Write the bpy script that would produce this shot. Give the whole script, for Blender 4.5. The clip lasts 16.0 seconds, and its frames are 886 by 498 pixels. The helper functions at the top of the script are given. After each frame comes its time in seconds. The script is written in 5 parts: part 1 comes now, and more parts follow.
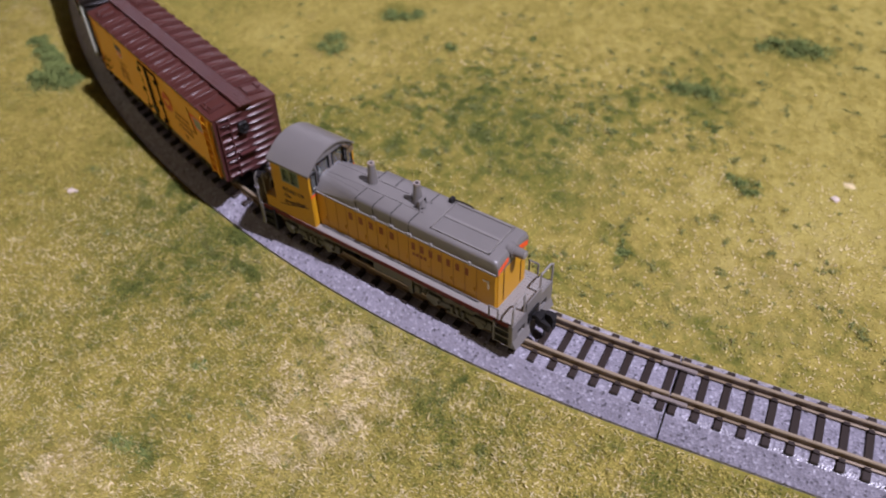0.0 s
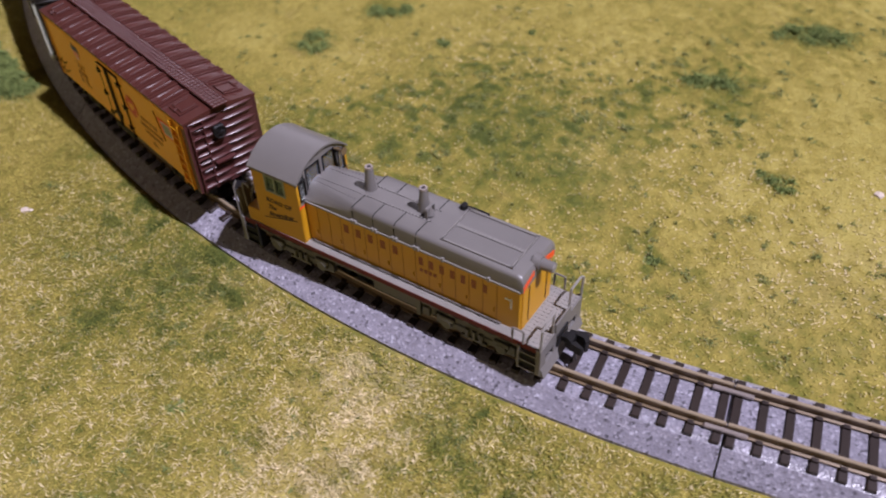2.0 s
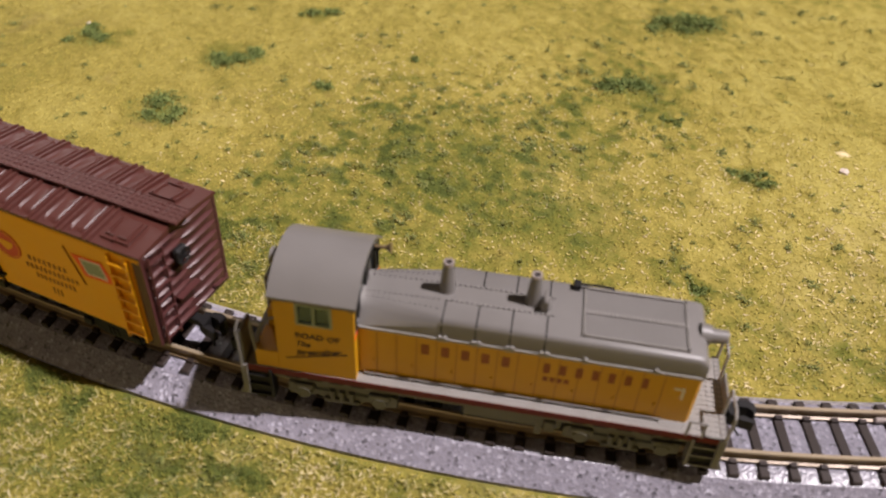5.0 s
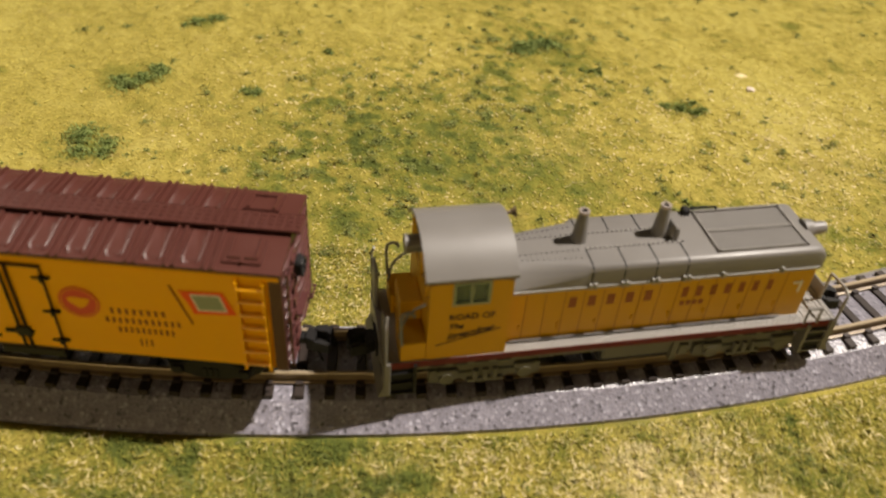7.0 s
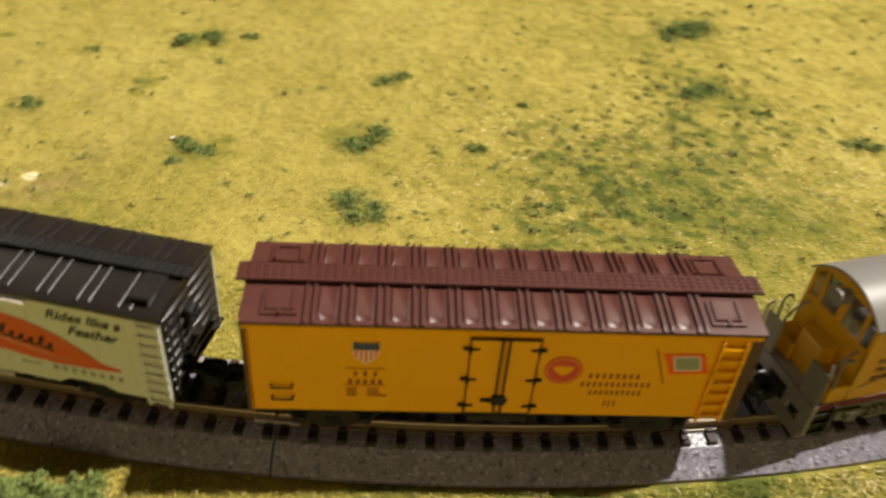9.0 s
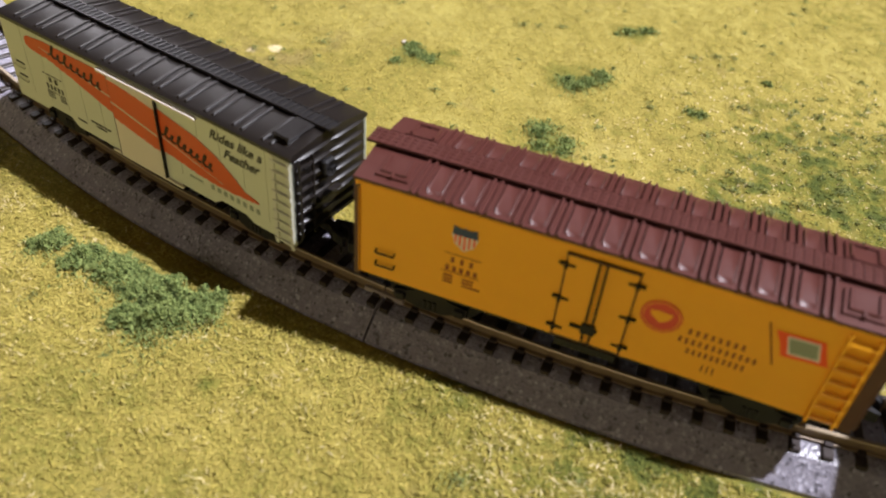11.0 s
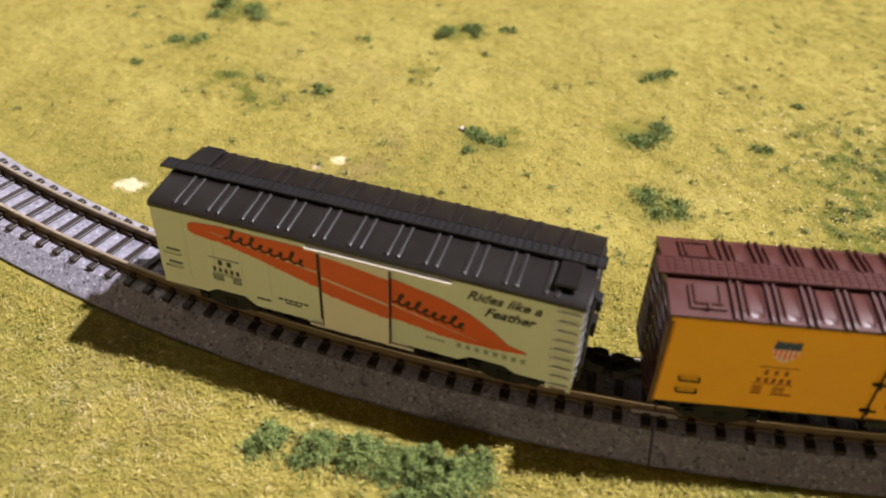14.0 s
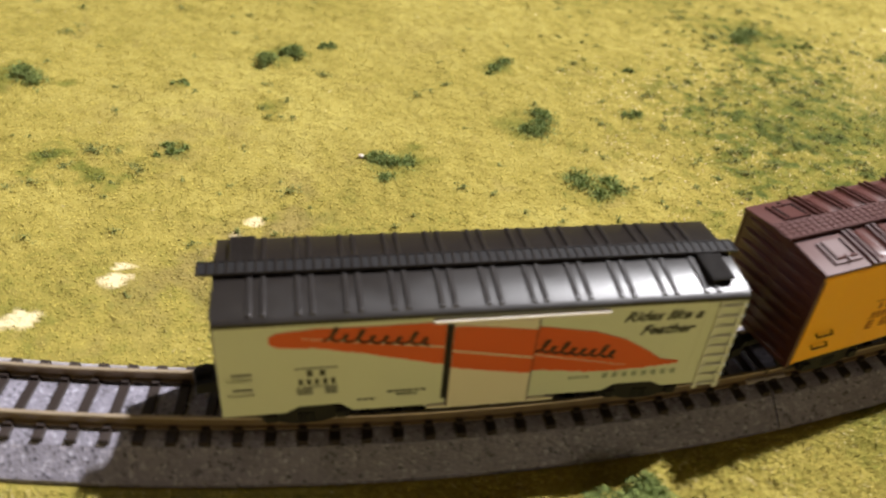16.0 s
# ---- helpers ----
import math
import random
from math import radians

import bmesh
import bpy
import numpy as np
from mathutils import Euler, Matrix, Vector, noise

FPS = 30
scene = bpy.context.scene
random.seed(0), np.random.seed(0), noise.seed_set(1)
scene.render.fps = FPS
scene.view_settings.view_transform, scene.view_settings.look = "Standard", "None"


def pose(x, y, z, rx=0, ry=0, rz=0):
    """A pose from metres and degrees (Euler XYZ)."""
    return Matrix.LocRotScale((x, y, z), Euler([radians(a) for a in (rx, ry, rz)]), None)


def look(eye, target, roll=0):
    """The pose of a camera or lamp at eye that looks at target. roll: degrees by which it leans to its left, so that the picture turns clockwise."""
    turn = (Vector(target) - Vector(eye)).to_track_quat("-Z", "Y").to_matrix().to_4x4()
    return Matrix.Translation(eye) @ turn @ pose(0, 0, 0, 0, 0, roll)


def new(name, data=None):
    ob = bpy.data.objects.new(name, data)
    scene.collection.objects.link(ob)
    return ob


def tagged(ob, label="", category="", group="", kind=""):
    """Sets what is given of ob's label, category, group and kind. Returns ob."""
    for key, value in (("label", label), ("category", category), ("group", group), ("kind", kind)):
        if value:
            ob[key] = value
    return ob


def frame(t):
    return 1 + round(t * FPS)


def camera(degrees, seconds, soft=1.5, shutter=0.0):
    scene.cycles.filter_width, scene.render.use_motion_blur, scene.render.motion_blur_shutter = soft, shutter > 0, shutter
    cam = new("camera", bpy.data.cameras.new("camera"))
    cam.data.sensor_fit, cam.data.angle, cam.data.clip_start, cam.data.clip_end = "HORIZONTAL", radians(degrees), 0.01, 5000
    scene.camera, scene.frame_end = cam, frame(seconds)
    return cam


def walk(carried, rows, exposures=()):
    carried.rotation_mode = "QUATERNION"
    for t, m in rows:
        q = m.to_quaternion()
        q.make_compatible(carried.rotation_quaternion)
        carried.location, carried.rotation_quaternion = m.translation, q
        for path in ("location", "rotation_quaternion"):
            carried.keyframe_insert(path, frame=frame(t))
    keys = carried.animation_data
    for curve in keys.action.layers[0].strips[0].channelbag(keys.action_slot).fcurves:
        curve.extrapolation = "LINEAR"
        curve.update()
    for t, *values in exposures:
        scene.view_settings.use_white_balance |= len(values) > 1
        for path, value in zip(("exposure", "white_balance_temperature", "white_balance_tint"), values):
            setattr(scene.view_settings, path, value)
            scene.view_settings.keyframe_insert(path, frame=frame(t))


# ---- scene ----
cam = camera(56.8, 16.0, soft=1.9, shutter=0.4)
# a phone held close: a shallow depth of field
cam.data.dof.use_dof, cam.data.dof.focus_distance, cam.data.dof.aperture_fstop = True, 0.175, 21.0
PATH = [
    (0, (0.012, 0.005, 0.153), (0.938, 1.128, -1.219), -1.7),
    (0.5, (0.004, 0.006, 0.157), (0.965, 1.138, -1.183), -2.8),
    (1, (0.01, 0.014, 0.143), (0.98, 1.144, -1.192), -2.0),
    (1.5, (0.024, 0.022, 0.136), (1.01, 1.122, -1.212), -1.2),
    (2, (0.019, 0.024, 0.136), (0.998, 1.127, -1.215), -2.0),
    (2.5, (0.013, 0.039, 0.13), (1.004, 1.143, -1.211), -2.7),
    (3, (0.009, 0.047, 0.125), (1.064, 1.102, -1.208), -2.0),
    (3.5, (0.016, 0.057, 0.124), (1.174, 0.999, -1.207), -0.6),
    (4, (0.018, 0.062, 0.113), (1.234, 0.905, -1.232), 0.4),
    (4.5, (0.021, 0.082, 0.118), (1.316, 0.8, -1.227), 1.1),
    (4.7, (0.017, 0.09, 0.119), (1.359, 0.742, -1.212), 2.0),
    (6.8, (0.0, 0.15, 0.115), (1.533, 0.229, -1.167), 4.1),
    (7, (-0.004, 0.154, 0.111), (1.532, 0.171, -1.17), 4.3),
    (7.5, (-0.011, 0.16, 0.116), (1.52, 0.06, -1.167), 4.3),
    (8, (-0.016, 0.179, 0.123), (1.516, -0.023, -1.146), 3.9),
    (8.5, (-0.019, 0.205, 0.127), (1.52, -0.061, -1.123), 3.6),
    (9, (-0.0085, 0.2355, 0.118), (1.562, 0.088, -1.112), 4.9),
    (9.5, (-0.016, 0.232, 0.108), (1.538, 0.432, -1.134), 5.5),
    (9.7, (-0.017, 0.216, 0.107), (1.52, 0.563, -1.125), 5.4),
    (11.8, (-0.0096, 0.2109, 0.1110), (1.425, 0.673, -1.203), 5.7),
    (12, (-0.0096, 0.2220, 0.1127), (1.446, 0.627, -1.197), 6.0),
    (12.5, (-0.0207, 0.2399, 0.1151), (1.481, 0.644, -1.144), 3.0),
    (13, (-0.0161, 0.2482, 0.1181), (1.507, 0.609, -1.128), 0.6),
    (13.5, (-0.0126, 0.2624, 0.1187), (1.521, 0.510, -1.141), 1.1),
    (14, (-0.0120, 0.2849, 0.1177), (1.541, 0.378, -1.139), 2.4),
    (14.5, (-0.0094, 0.3017, 0.1130), (1.540, 0.179, -1.146), 3.8),
    (15, (-0.0083, 0.3142, 0.1155), (1.517, -0.028, -1.132), 5.1),
    (15.5, (-0.0005, 0.3311, 0.1138), (1.496, -0.202, -1.102), 5.3),
    (16, (0.0157, 0.3517, 0.1078), (1.453, -0.354, -1.091), 5.1),
]
# the clip's camera brightens and warms its picture as it turns
EXPOSURES = [(0.0, -0.07, 5750, 25), (3.5, 0.04, 6000, 22), (4.7, 0.14, 6500, 17), (7.0, 0.32, 7600, 6), (8.5, 0.36, 7600, 4), (9.5, 0.64, 6900, 2), (12.0, 0.65, 5930, 16), (13.5, 0.63, 6150, 14), (15.0, 0.67, 6330, 9), (16.0, 0.65, 6400, 7)]
walk(cam, [(t, look(eye, target, roll)) for t, eye, target, roll in PATH],
     exposures=EXPOSURES)

# ---- world and light ----
world = bpy.data.worlds.new("room_air")
world.use_nodes = True
world.node_tree.nodes["Background"].inputs[0].default_value = (1.0, 0.72, 0.42, 1)
world.node_tree.nodes["Background"].inputs[1].default_value = 0.028
scene.world = world


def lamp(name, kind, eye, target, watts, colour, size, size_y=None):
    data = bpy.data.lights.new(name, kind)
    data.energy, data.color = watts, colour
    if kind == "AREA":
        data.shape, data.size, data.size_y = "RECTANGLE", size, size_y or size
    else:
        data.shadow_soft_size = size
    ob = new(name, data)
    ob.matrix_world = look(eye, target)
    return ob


# the ceiling spotlight over the layout
spot = lamp("ceiling_spot", "SPOT", (0.43, -1.22, 2.46), (0.12, 0.30, 0), 530, (1.0, 0.955, 0.99), 0.042)
spot.data.spot_size, spot.data.spot_blend = radians(62), 0.6
# unseen warm fill added low behind the camera to brighten the car sides
lamp("warm_fill", "AREA", (-1.35, 0.40, 0.24), (0.1, 0.25, 0.02), 2.5, (1.0, 0.80, 0.54), 0.9, 0.22)

# a lamp across the room, whose glare lies on the ballast and the car roofs
lamp("far_lamp", "AREA", (1.27, 1.60, 1.0), (0.1, 0.35, 0.0), 4, (1.0, 0.92, 0.90), 0.6, 0.6)

# ---- materials ----


def mat(name, colour, rough=0.5, metal=0.0, vary=0.12, size=900.0, fine=6000.0, bump=0.15, depth=0.00006, spec=0.5, tint=None):
    """Painted or moulded surface: colour mottled at two scales, with fine relief."""
    m = bpy.data.materials.new(name)
    m.use_nodes = True
    nt = m.node_tree
    nd, ln = nt.nodes, nt.links
    b = nd["Principled BSDF"]
    co = nd.new("ShaderNodeTexCoord")
    n1 = nd.new("ShaderNodeTexNoise")
    n1.inputs["Scale"].default_value, n1.inputs["Detail"].default_value = size * 0.25, 4
    n2 = nd.new("ShaderNodeTexNoise")
    n2.inputs["Scale"].default_value, n2.inputs["Detail"].default_value = fine, 2
    ln.new(co.outputs["Object"], n1.inputs["Vector"])
    ln.new(co.outputs["Object"], n2.inputs["Vector"])
    dark = tuple(c * (1 - 2.0 * vary) for c in colour)
    light = tint or tuple(min(1, c * (1 + 0.9 * vary)) for c in colour)
    mx = nd.new("ShaderNodeMix")
    mx.data_type = "RGBA"
    ad = nd.new("ShaderNodeMath")
    ad.operation = "MULTIPLY_ADD"
    ad.inputs[1].default_value, ad.inputs[2].default_value = 0.5, 0.0
    ln.new(n2.outputs["Fac"], ad.inputs[0])
    ad2 = nd.new("ShaderNodeMath")
    ad2.operation = "MULTIPLY_ADD"
    ad2.inputs[1].default_value = 0.5
    ln.new(n1.outputs["Fac"], ad2.inputs[0])
    ln.new(ad.outputs[0], ad2.inputs[2])
    ln.new(ad2.outputs[0], mx.inputs["Factor"])
    mx.inputs["A"].default_value, mx.inputs["B"].default_value = (*dark, 1), (*light, 1)
    ln.new(mx.outputs["Result"], b.inputs["Base Color"])
    rr = nd.new("ShaderNodeMapRange")
    rr.inputs["To Min"].default_value, rr.inputs["To Max"].default_value = max(0.05, rough - 0.1), min(1, rough + 0.1)
    ln.new(n1.outputs["Fac"], rr.inputs["Value"])
    ln.new(rr.outputs["Result"], b.inputs["Roughness"])
    bp = nd.new("ShaderNodeBump")
    bp.inputs["Strength"].default_value, bp.inputs["Distance"].default_value = bump, depth
    ln.new(n2.outputs["Fac"], bp.inputs["Height"])
    ln.new(bp.outputs["Normal"], b.inputs["Normal"])
    b.inputs["Metallic"].default_value = metal
    b.inputs["Specular IOR Level"].default_value = spec
    return m


M_YEL = mat("yellow_paint", (0.86, 0.395, 0.006), 0.42, vary=0.07)
M_LYEL = mat("locomotive_yellow", (0.57, 0.285, 0.005), 0.45, vary=0.08)
M_GREY = mat("grey_paint", (0.168, 0.157, 0.146), 0.42, vary=0.09)
M_TRK = mat("grey_running_gear", (0.115, 0.109, 0.079), 0.6, vary=0.2)
M_TREAD = mat("walkway_grey", (0.26, 0.245, 0.225), 0.5, vary=0.12)
# glint along rivet and drip rail edges put into a paler grey
M_RIVET = mat("pale_edge_glint", (0.26, 0.245, 0.225), 0.45, vary=0.15)
M_RED = mat("red_stripe", (0.125, 0.011, 0.013), 0.6, vary=0.12, spec=0.3)
M_ORED = mat("orange_red", (0.85, 0.09, 0.01), 0.45, vary=0.05)
M_BROWN = mat("oxide_brown_paint", (0.081, 0.0245, 0.0185), 0.41, vary=0.15, spec=0.45)
M_ENDBR = mat("oxide_end_paint", (0.080, 0.027, 0.025), 0.34, vary=0.12)
M_BLACK = mat("black_plastic", (0.012, 0.011, 0.011), 0.55, vary=0.2, spec=0.3)
M_ROOF = mat("black_roof_paint", (0.0150, 0.0118, 0.0100), 0.35, vary=0.15, spec=0.45)
M_DKBR = mat("dark_lettering", (0.05, 0.012, 0.006), 0.5, vary=0.05)
M_LET = mat("brown_red_lettering", (0.25, 0.062, 0.008), 0.5, vary=0.05)
M_CREAM = mat("cream_paint", (0.585, 0.61, 0.475), 0.45, vary=0.04)
M_DOOR = mat("pale_door_paint", (0.66, 0.60, 0.50), 0.42, vary=0.05)
M_ORANGE = mat("feather_orange", (0.62, 0.085, 0.012), 0.45, vary=0.08)
M_INK = mat("black_lettering", (0.02, 0.02, 0.014), 0.5, vary=0.05)
M_BLUE = mat("shield_blue", (0.03, 0.06, 0.14), 0.5, vary=0.05)
M_WHITE = mat("white_marking", (0.70, 0.66, 0.60), 0.5, vary=0.05)
M_PINK = mat("emblem_red", (0.62, 0.07, 0.035), 0.5, vary=0.05)
M_SAGE = mat("flag_sage", (0.26, 0.30, 0.22), 0.5, vary=0.05)
M_TIE = mat("tie_plastic", (0.028, 0.018, 0.014), 0.5, vary=0.25)
M_RAILS = mat("rail_side_metal", (0.18, 0.125, 0.068), 0.42, metal=0.15, vary=0.2)
M_RAILT = mat("rail_top_metal", (0.37, 0.295, 0.20), 0.42, metal=0.35, vary=0.10)
M_JOIN = mat("joiner_metal", (0.42, 0.36, 0.33), 0.4, metal=0.5, vary=0.15)
M_LADDER = mat("pale_ladder_paint", (0.60, 0.61, 0.52), 0.45, vary=0.08)
M_SCRIPT = mat("dark_script_paint", (0.065, 0.034, 0.014), 0.5, vary=0.2)
M_CHIP = mat("pale_chip", (0.62, 0.52, 0.42), 0.7, vary=0.2)
M_WALL = mat("wall_paint", (0.36, 0.30, 0.23), 0.8, vary=0.04, size=20, fine=300)
M_CEIL = mat("ceiling_paint", (0.75, 0.72, 0.66), 0.85, vary=0.03, size=20, fine=300)
M_FLOOR = mat("carpet_brown", (0.16, 0.12, 0.09), 0.9, vary=0.15, size=40, fine=900)
M_PLY = mat("plywood_edge", (0.42, 0.29, 0.16), 0.6, vary=0.15, size=60, fine=900)


def glass_mat():
    m = bpy.data.materials.new("tinted_pane")
    m.use_nodes = True
    b = m.node_tree.nodes["Principled BSDF"]
    b.inputs["Base Color"].default_value = (0.16, 0.22, 0.16, 1)
    b.inputs["Roughness"].default_value, b.inputs["Transmission Weight"].default_value = 0.12, 0.55
    b.inputs["IOR"].default_value = 1.45
    return m


M_GLASS = glass_mat()
M_CLEAR = glass_mat()
M_CLEAR.name = "clear_pane"
M_CLEAR.node_tree.nodes["Principled BSDF"].inputs["Base Color"].default_value = (0.80, 0.84, 0.80, 1)
M_CLEAR.node_tree.nodes["Principled BSDF"].inputs["Transmission Weight"].default_value = 0.95
M_CLEAR.node_tree.nodes["Principled BSDF"].inputs["Roughness"].default_value = 0.04
M_SEAM = mat("yellow_seam", (0.36, 0.15, 0.006), 0.5, vary=0.05)


def ballast_mat():
    """Moulded grey ballast with light and dark specks and a gritty relief."""
    m = bpy.data.materials.new("moulded_ballast")
    m.use_nodes = True
    nt = m.node_tree
    nd, ln = nt.nodes, nt.links
    b = nd["Principled BSDF"]
    co = nd.new("ShaderNodeTexCoord")
    v = nd.new("ShaderNodeTexVoronoi")
    v.inputs["Scale"].default_value = 1900
    n = nd.new("ShaderNodeTexNoise")
    n.inputs["Scale"].default_value, n.inputs["Detail"].default_value = 260, 5
    ln.new(co.outputs["Object"], v.inputs["Vector"])
    ln.new(co.outputs["Object"], n.inputs["Vector"])
    r = nd.new("ShaderNodeValToRGB")
    e = r.color_ramp.elements
    e[0].position, e[0].color = 0.0, (0.085, 0.080, 0.095, 1)
    e[1].position, e[1].color = 1.0, (0.50, 0.49, 0.56, 1)
    for p, c in ((0.12, (0.242, 0.228, 0.268, 1)), (0.8, (0.300, 0.284, 0.333, 1)), (0.95, (0.40, 0.38, 0.44, 1))):
        x = e.new(p)
        x.color = c
    sep = nd.new("ShaderNodeSeparateColor")
    ln.new(v.outputs["Color"], sep.inputs[0])
    ln.new(sep.outputs[0], r.inputs["Fac"])
    mx = nd.new("ShaderNodeMix")
    mx.data_type, mx.blend_type = "RGBA", "MULTIPLY"
    mx.inputs["Factor"].default_value = 0.5
    ln.new(r.outputs["Color"], mx.inputs["A"])
    g = nd.new("ShaderNodeMapRange")
    g.inputs["From Min"].default_value, g.inputs["From Max"].default_value = 0.3, 0.7
    g.inputs["To Min"].default_value, g.inputs["To Max"].default_value = 0.68, 1.2
    ln.new(n.outputs["Fac"], g.inputs["Value"])
    ln.new(g.outputs["Result"], mx.inputs["B"])
    ln.new(mx.outputs["Result"], b.inputs["Base Color"])
    bp = nd.new("ShaderNodeBump")
    bp.inputs["Strength"].default_value, bp.inputs["Distance"].default_value = 0.4, 0.00025
    ln.new(v.outputs["Distance"], bp.inputs["Height"])
    ln.new(bp.outputs["Normal"], b.inputs["Normal"])
    b.inputs["Roughness"].default_value = 0.36
    b.inputs["Diffuse Roughness"].default_value = 1.0
    b.inputs["Specular IOR Level"].default_value = 0.75
    return m


M_BALLAST = ballast_mat()


def turf_mat(name, ground):
    """Ground foam: straw, olive and green, by the sheet's own green share and a random value for each grain."""
    m = bpy.data.materials.new(name)
    m.use_nodes = True
    nt = m.node_tree
    nd, ln = nt.nodes, nt.links
    b = nd["Principled BSDF"]
    at = nd.new("ShaderNodeAttribute")
    at.attribute_name = "green"
    pale = nd.new("ShaderNodeAttribute")
    pale.attribute_name = "pale"
    co = nd.new("ShaderNodeTexCoord")
    n = nd.new("ShaderNodeTexNoise")
    n.inputs["Scale"].default_value, n.inputs["Detail"].default_value = 700, 5
    n.inputs["Roughness"].default_value = 0.7
    ln.new(co.outputs["Object"], n.inputs["Vector"])
    if ground:
        rnd = n.outputs["Fac"]
        lo, hi = 0.33, 0.67
    else:
        ge = nd.new("ShaderNodeNewGeometry")
        rnd = ge.outputs["Random Per Island"]
        lo, hi = 0.0, 1.0
    spread = nd.new("ShaderNodeMapRange")
    spread.inputs["From Min"].default_value, spread.inputs["From Max"].default_value = lo, hi
    spread.inputs["To Min"].default_value, spread.inputs["To Max"].default_value = -0.12, 0.12
    ln.new(rnd, spread.inputs["Value"])
    add = nd.new("ShaderNodeMath")
    add.operation = "ADD"
    ln.new(at.outputs["Fac"], add.inputs[0])
    ln.new(spread.outputs["Result"], add.inputs[1])
    r = nd.new("ShaderNodeValToRGB")
    e = r.color_ramp.elements
    # sheet painted darker for shaded gaps, strands lighter for their lit tops
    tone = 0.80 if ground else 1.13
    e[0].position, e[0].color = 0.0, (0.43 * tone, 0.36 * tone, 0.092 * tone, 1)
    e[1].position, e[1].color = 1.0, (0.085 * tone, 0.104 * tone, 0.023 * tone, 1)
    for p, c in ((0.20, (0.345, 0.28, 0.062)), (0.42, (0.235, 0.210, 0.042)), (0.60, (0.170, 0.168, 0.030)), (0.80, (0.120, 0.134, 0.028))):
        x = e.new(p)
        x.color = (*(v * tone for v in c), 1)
    ln.new(add.outputs[0], r.inputs["Fac"])
    mx = nd.new("ShaderNodeMix")
    mx.data_type = "RGBA"
    ln.new(pale.outputs["Fac"], mx.inputs["Factor"])
    ln.new(r.outputs["Color"], mx.inputs["A"])
    mx.inputs["B"].default_value = (0.80, 0.66, 0.41, 1)
    # brown mixed in by each point's own share
    worn = nd.new("ShaderNodeAttribute")
    worn.attribute_name = "brown_tint"
    mw = nd.new("ShaderNodeMix")
    mw.data_type = "RGBA"
    ln.new(worn.outputs["Fac"], mw.inputs["Factor"])
    ln.new(r.outputs["Color"], mw.inputs["A"])
    mw.inputs["B"].default_value = (0.205, 0.150, 0.062, 1)
    ln.new(mw.outputs["Result"], mx.inputs["A"])
    ln.new(mx.outputs["Result"], b.inputs["Base Color"])
    b.inputs["Roughness"].default_value = 0.95
    b.inputs["Specular IOR Level"].default_value = 0.1
    if ground:
        bp = nd.new("ShaderNodeBump")
        bp.inputs["Strength"].default_value, bp.inputs["Distance"].default_value = 0.8, 0.0004
        n2 = nd.new("ShaderNodeTexNoise")
        n2.inputs["Scale"].default_value, n2.inputs["Detail"].default_value = 1500, 3
        ln.new(co.outputs["Object"], n2.inputs["Vector"])
        ln.new(n2.outputs["Fac"], bp.inputs["Height"])
        ln.new(bp.outputs["Normal"], b.inputs["Normal"])
    return m


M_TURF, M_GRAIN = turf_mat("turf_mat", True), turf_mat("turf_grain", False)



def foam_mat(name, dark, light):
    """Blue-green foliage foam, each strand a little lighter or darker."""
    m = bpy.data.materials.new(name)
    m.use_nodes = True
    nd, ln = m.node_tree.nodes, m.node_tree.links
    b = nd["Principled BSDF"]
    ge = nd.new("ShaderNodeNewGeometry")
    r = nd.new("ShaderNodeValToRGB")
    e = r.color_ramp.elements
    e[0].color, e[1].color = (*dark, 1), (*light, 1)
    ln.new(ge.outputs["Random Per Island"], r.inputs["Fac"])
    ln.new(r.outputs["Color"], b.inputs["Base Color"])
    b.inputs["Roughness"].default_value = 0.85
    b.inputs["Specular IOR Level"].default_value = 0.2
    return m


M_FOAM = foam_mat("foliage_foam", (0.072, 0.110, 0.028), (0.285, 0.335, 0.100))
M_MOSS = foam_mat("moss_foam", (0.110, 0.138, 0.038), (0.26, 0.27, 0.085))

# ---- mesh helpers: all things are drawn in millimetres ----
MM = 0.001


def part(name, bm, material, parent=None, label="", smooth=False):
    """One mesh object out of a bmesh in millimetres, under its thing or part."""
    bmesh.ops.recalc_face_normals(bm, faces=bm.faces)
    me = bpy.data.meshes.new(name)
    bmesh.ops.scale(bm, vec=(MM, MM, MM), verts=bm.verts)
    bm.to_mesh(me)
    bm.free()
    me.materials.append(material)
    if smooth:
        me.polygons.foreach_set("use_smooth", [True] * len(me.polygons))
        me.set_sharp_from_angle(angle=radians(38))
    ob = new(name, me)
    ob.parent = parent
    if label:
        ob["label"] = label
    return ob


def again(ob, parent, x=0.0, y=0.0, z=0.0, rz=0.0):
    """The same mesh once more under parent, moved by millimetres."""
    o = new(ob.name.split(".")[0], ob.data)
    o.parent = parent
    o.matrix_local = pose(x * MM, y * MM, z * MM, 0, 0, rz)
    if "label" in ob:
        o["label"] = ob["label"]
    return o


def bx(bm, x0, x1, y0, y1, z0, z1, bev=0.0):
    r = bmesh.ops.create_cube(bm, size=1.0)
    vs = r["verts"]
    for v in vs:
        v.co = ((x0 + x1) / 2 + v.co.x * (x1 - x0), (y0 + y1) / 2 + v.co.y * (y1 - y0), (z0 + z1) / 2 + v.co.z * (z1 - z0))
    if bev:
        es = list({e for v in vs for e in v.link_edges})
        bmesh.ops.bevel(bm, geom=es, offset=bev, segments=1, affect="EDGES", profile=0.5)
    return bm


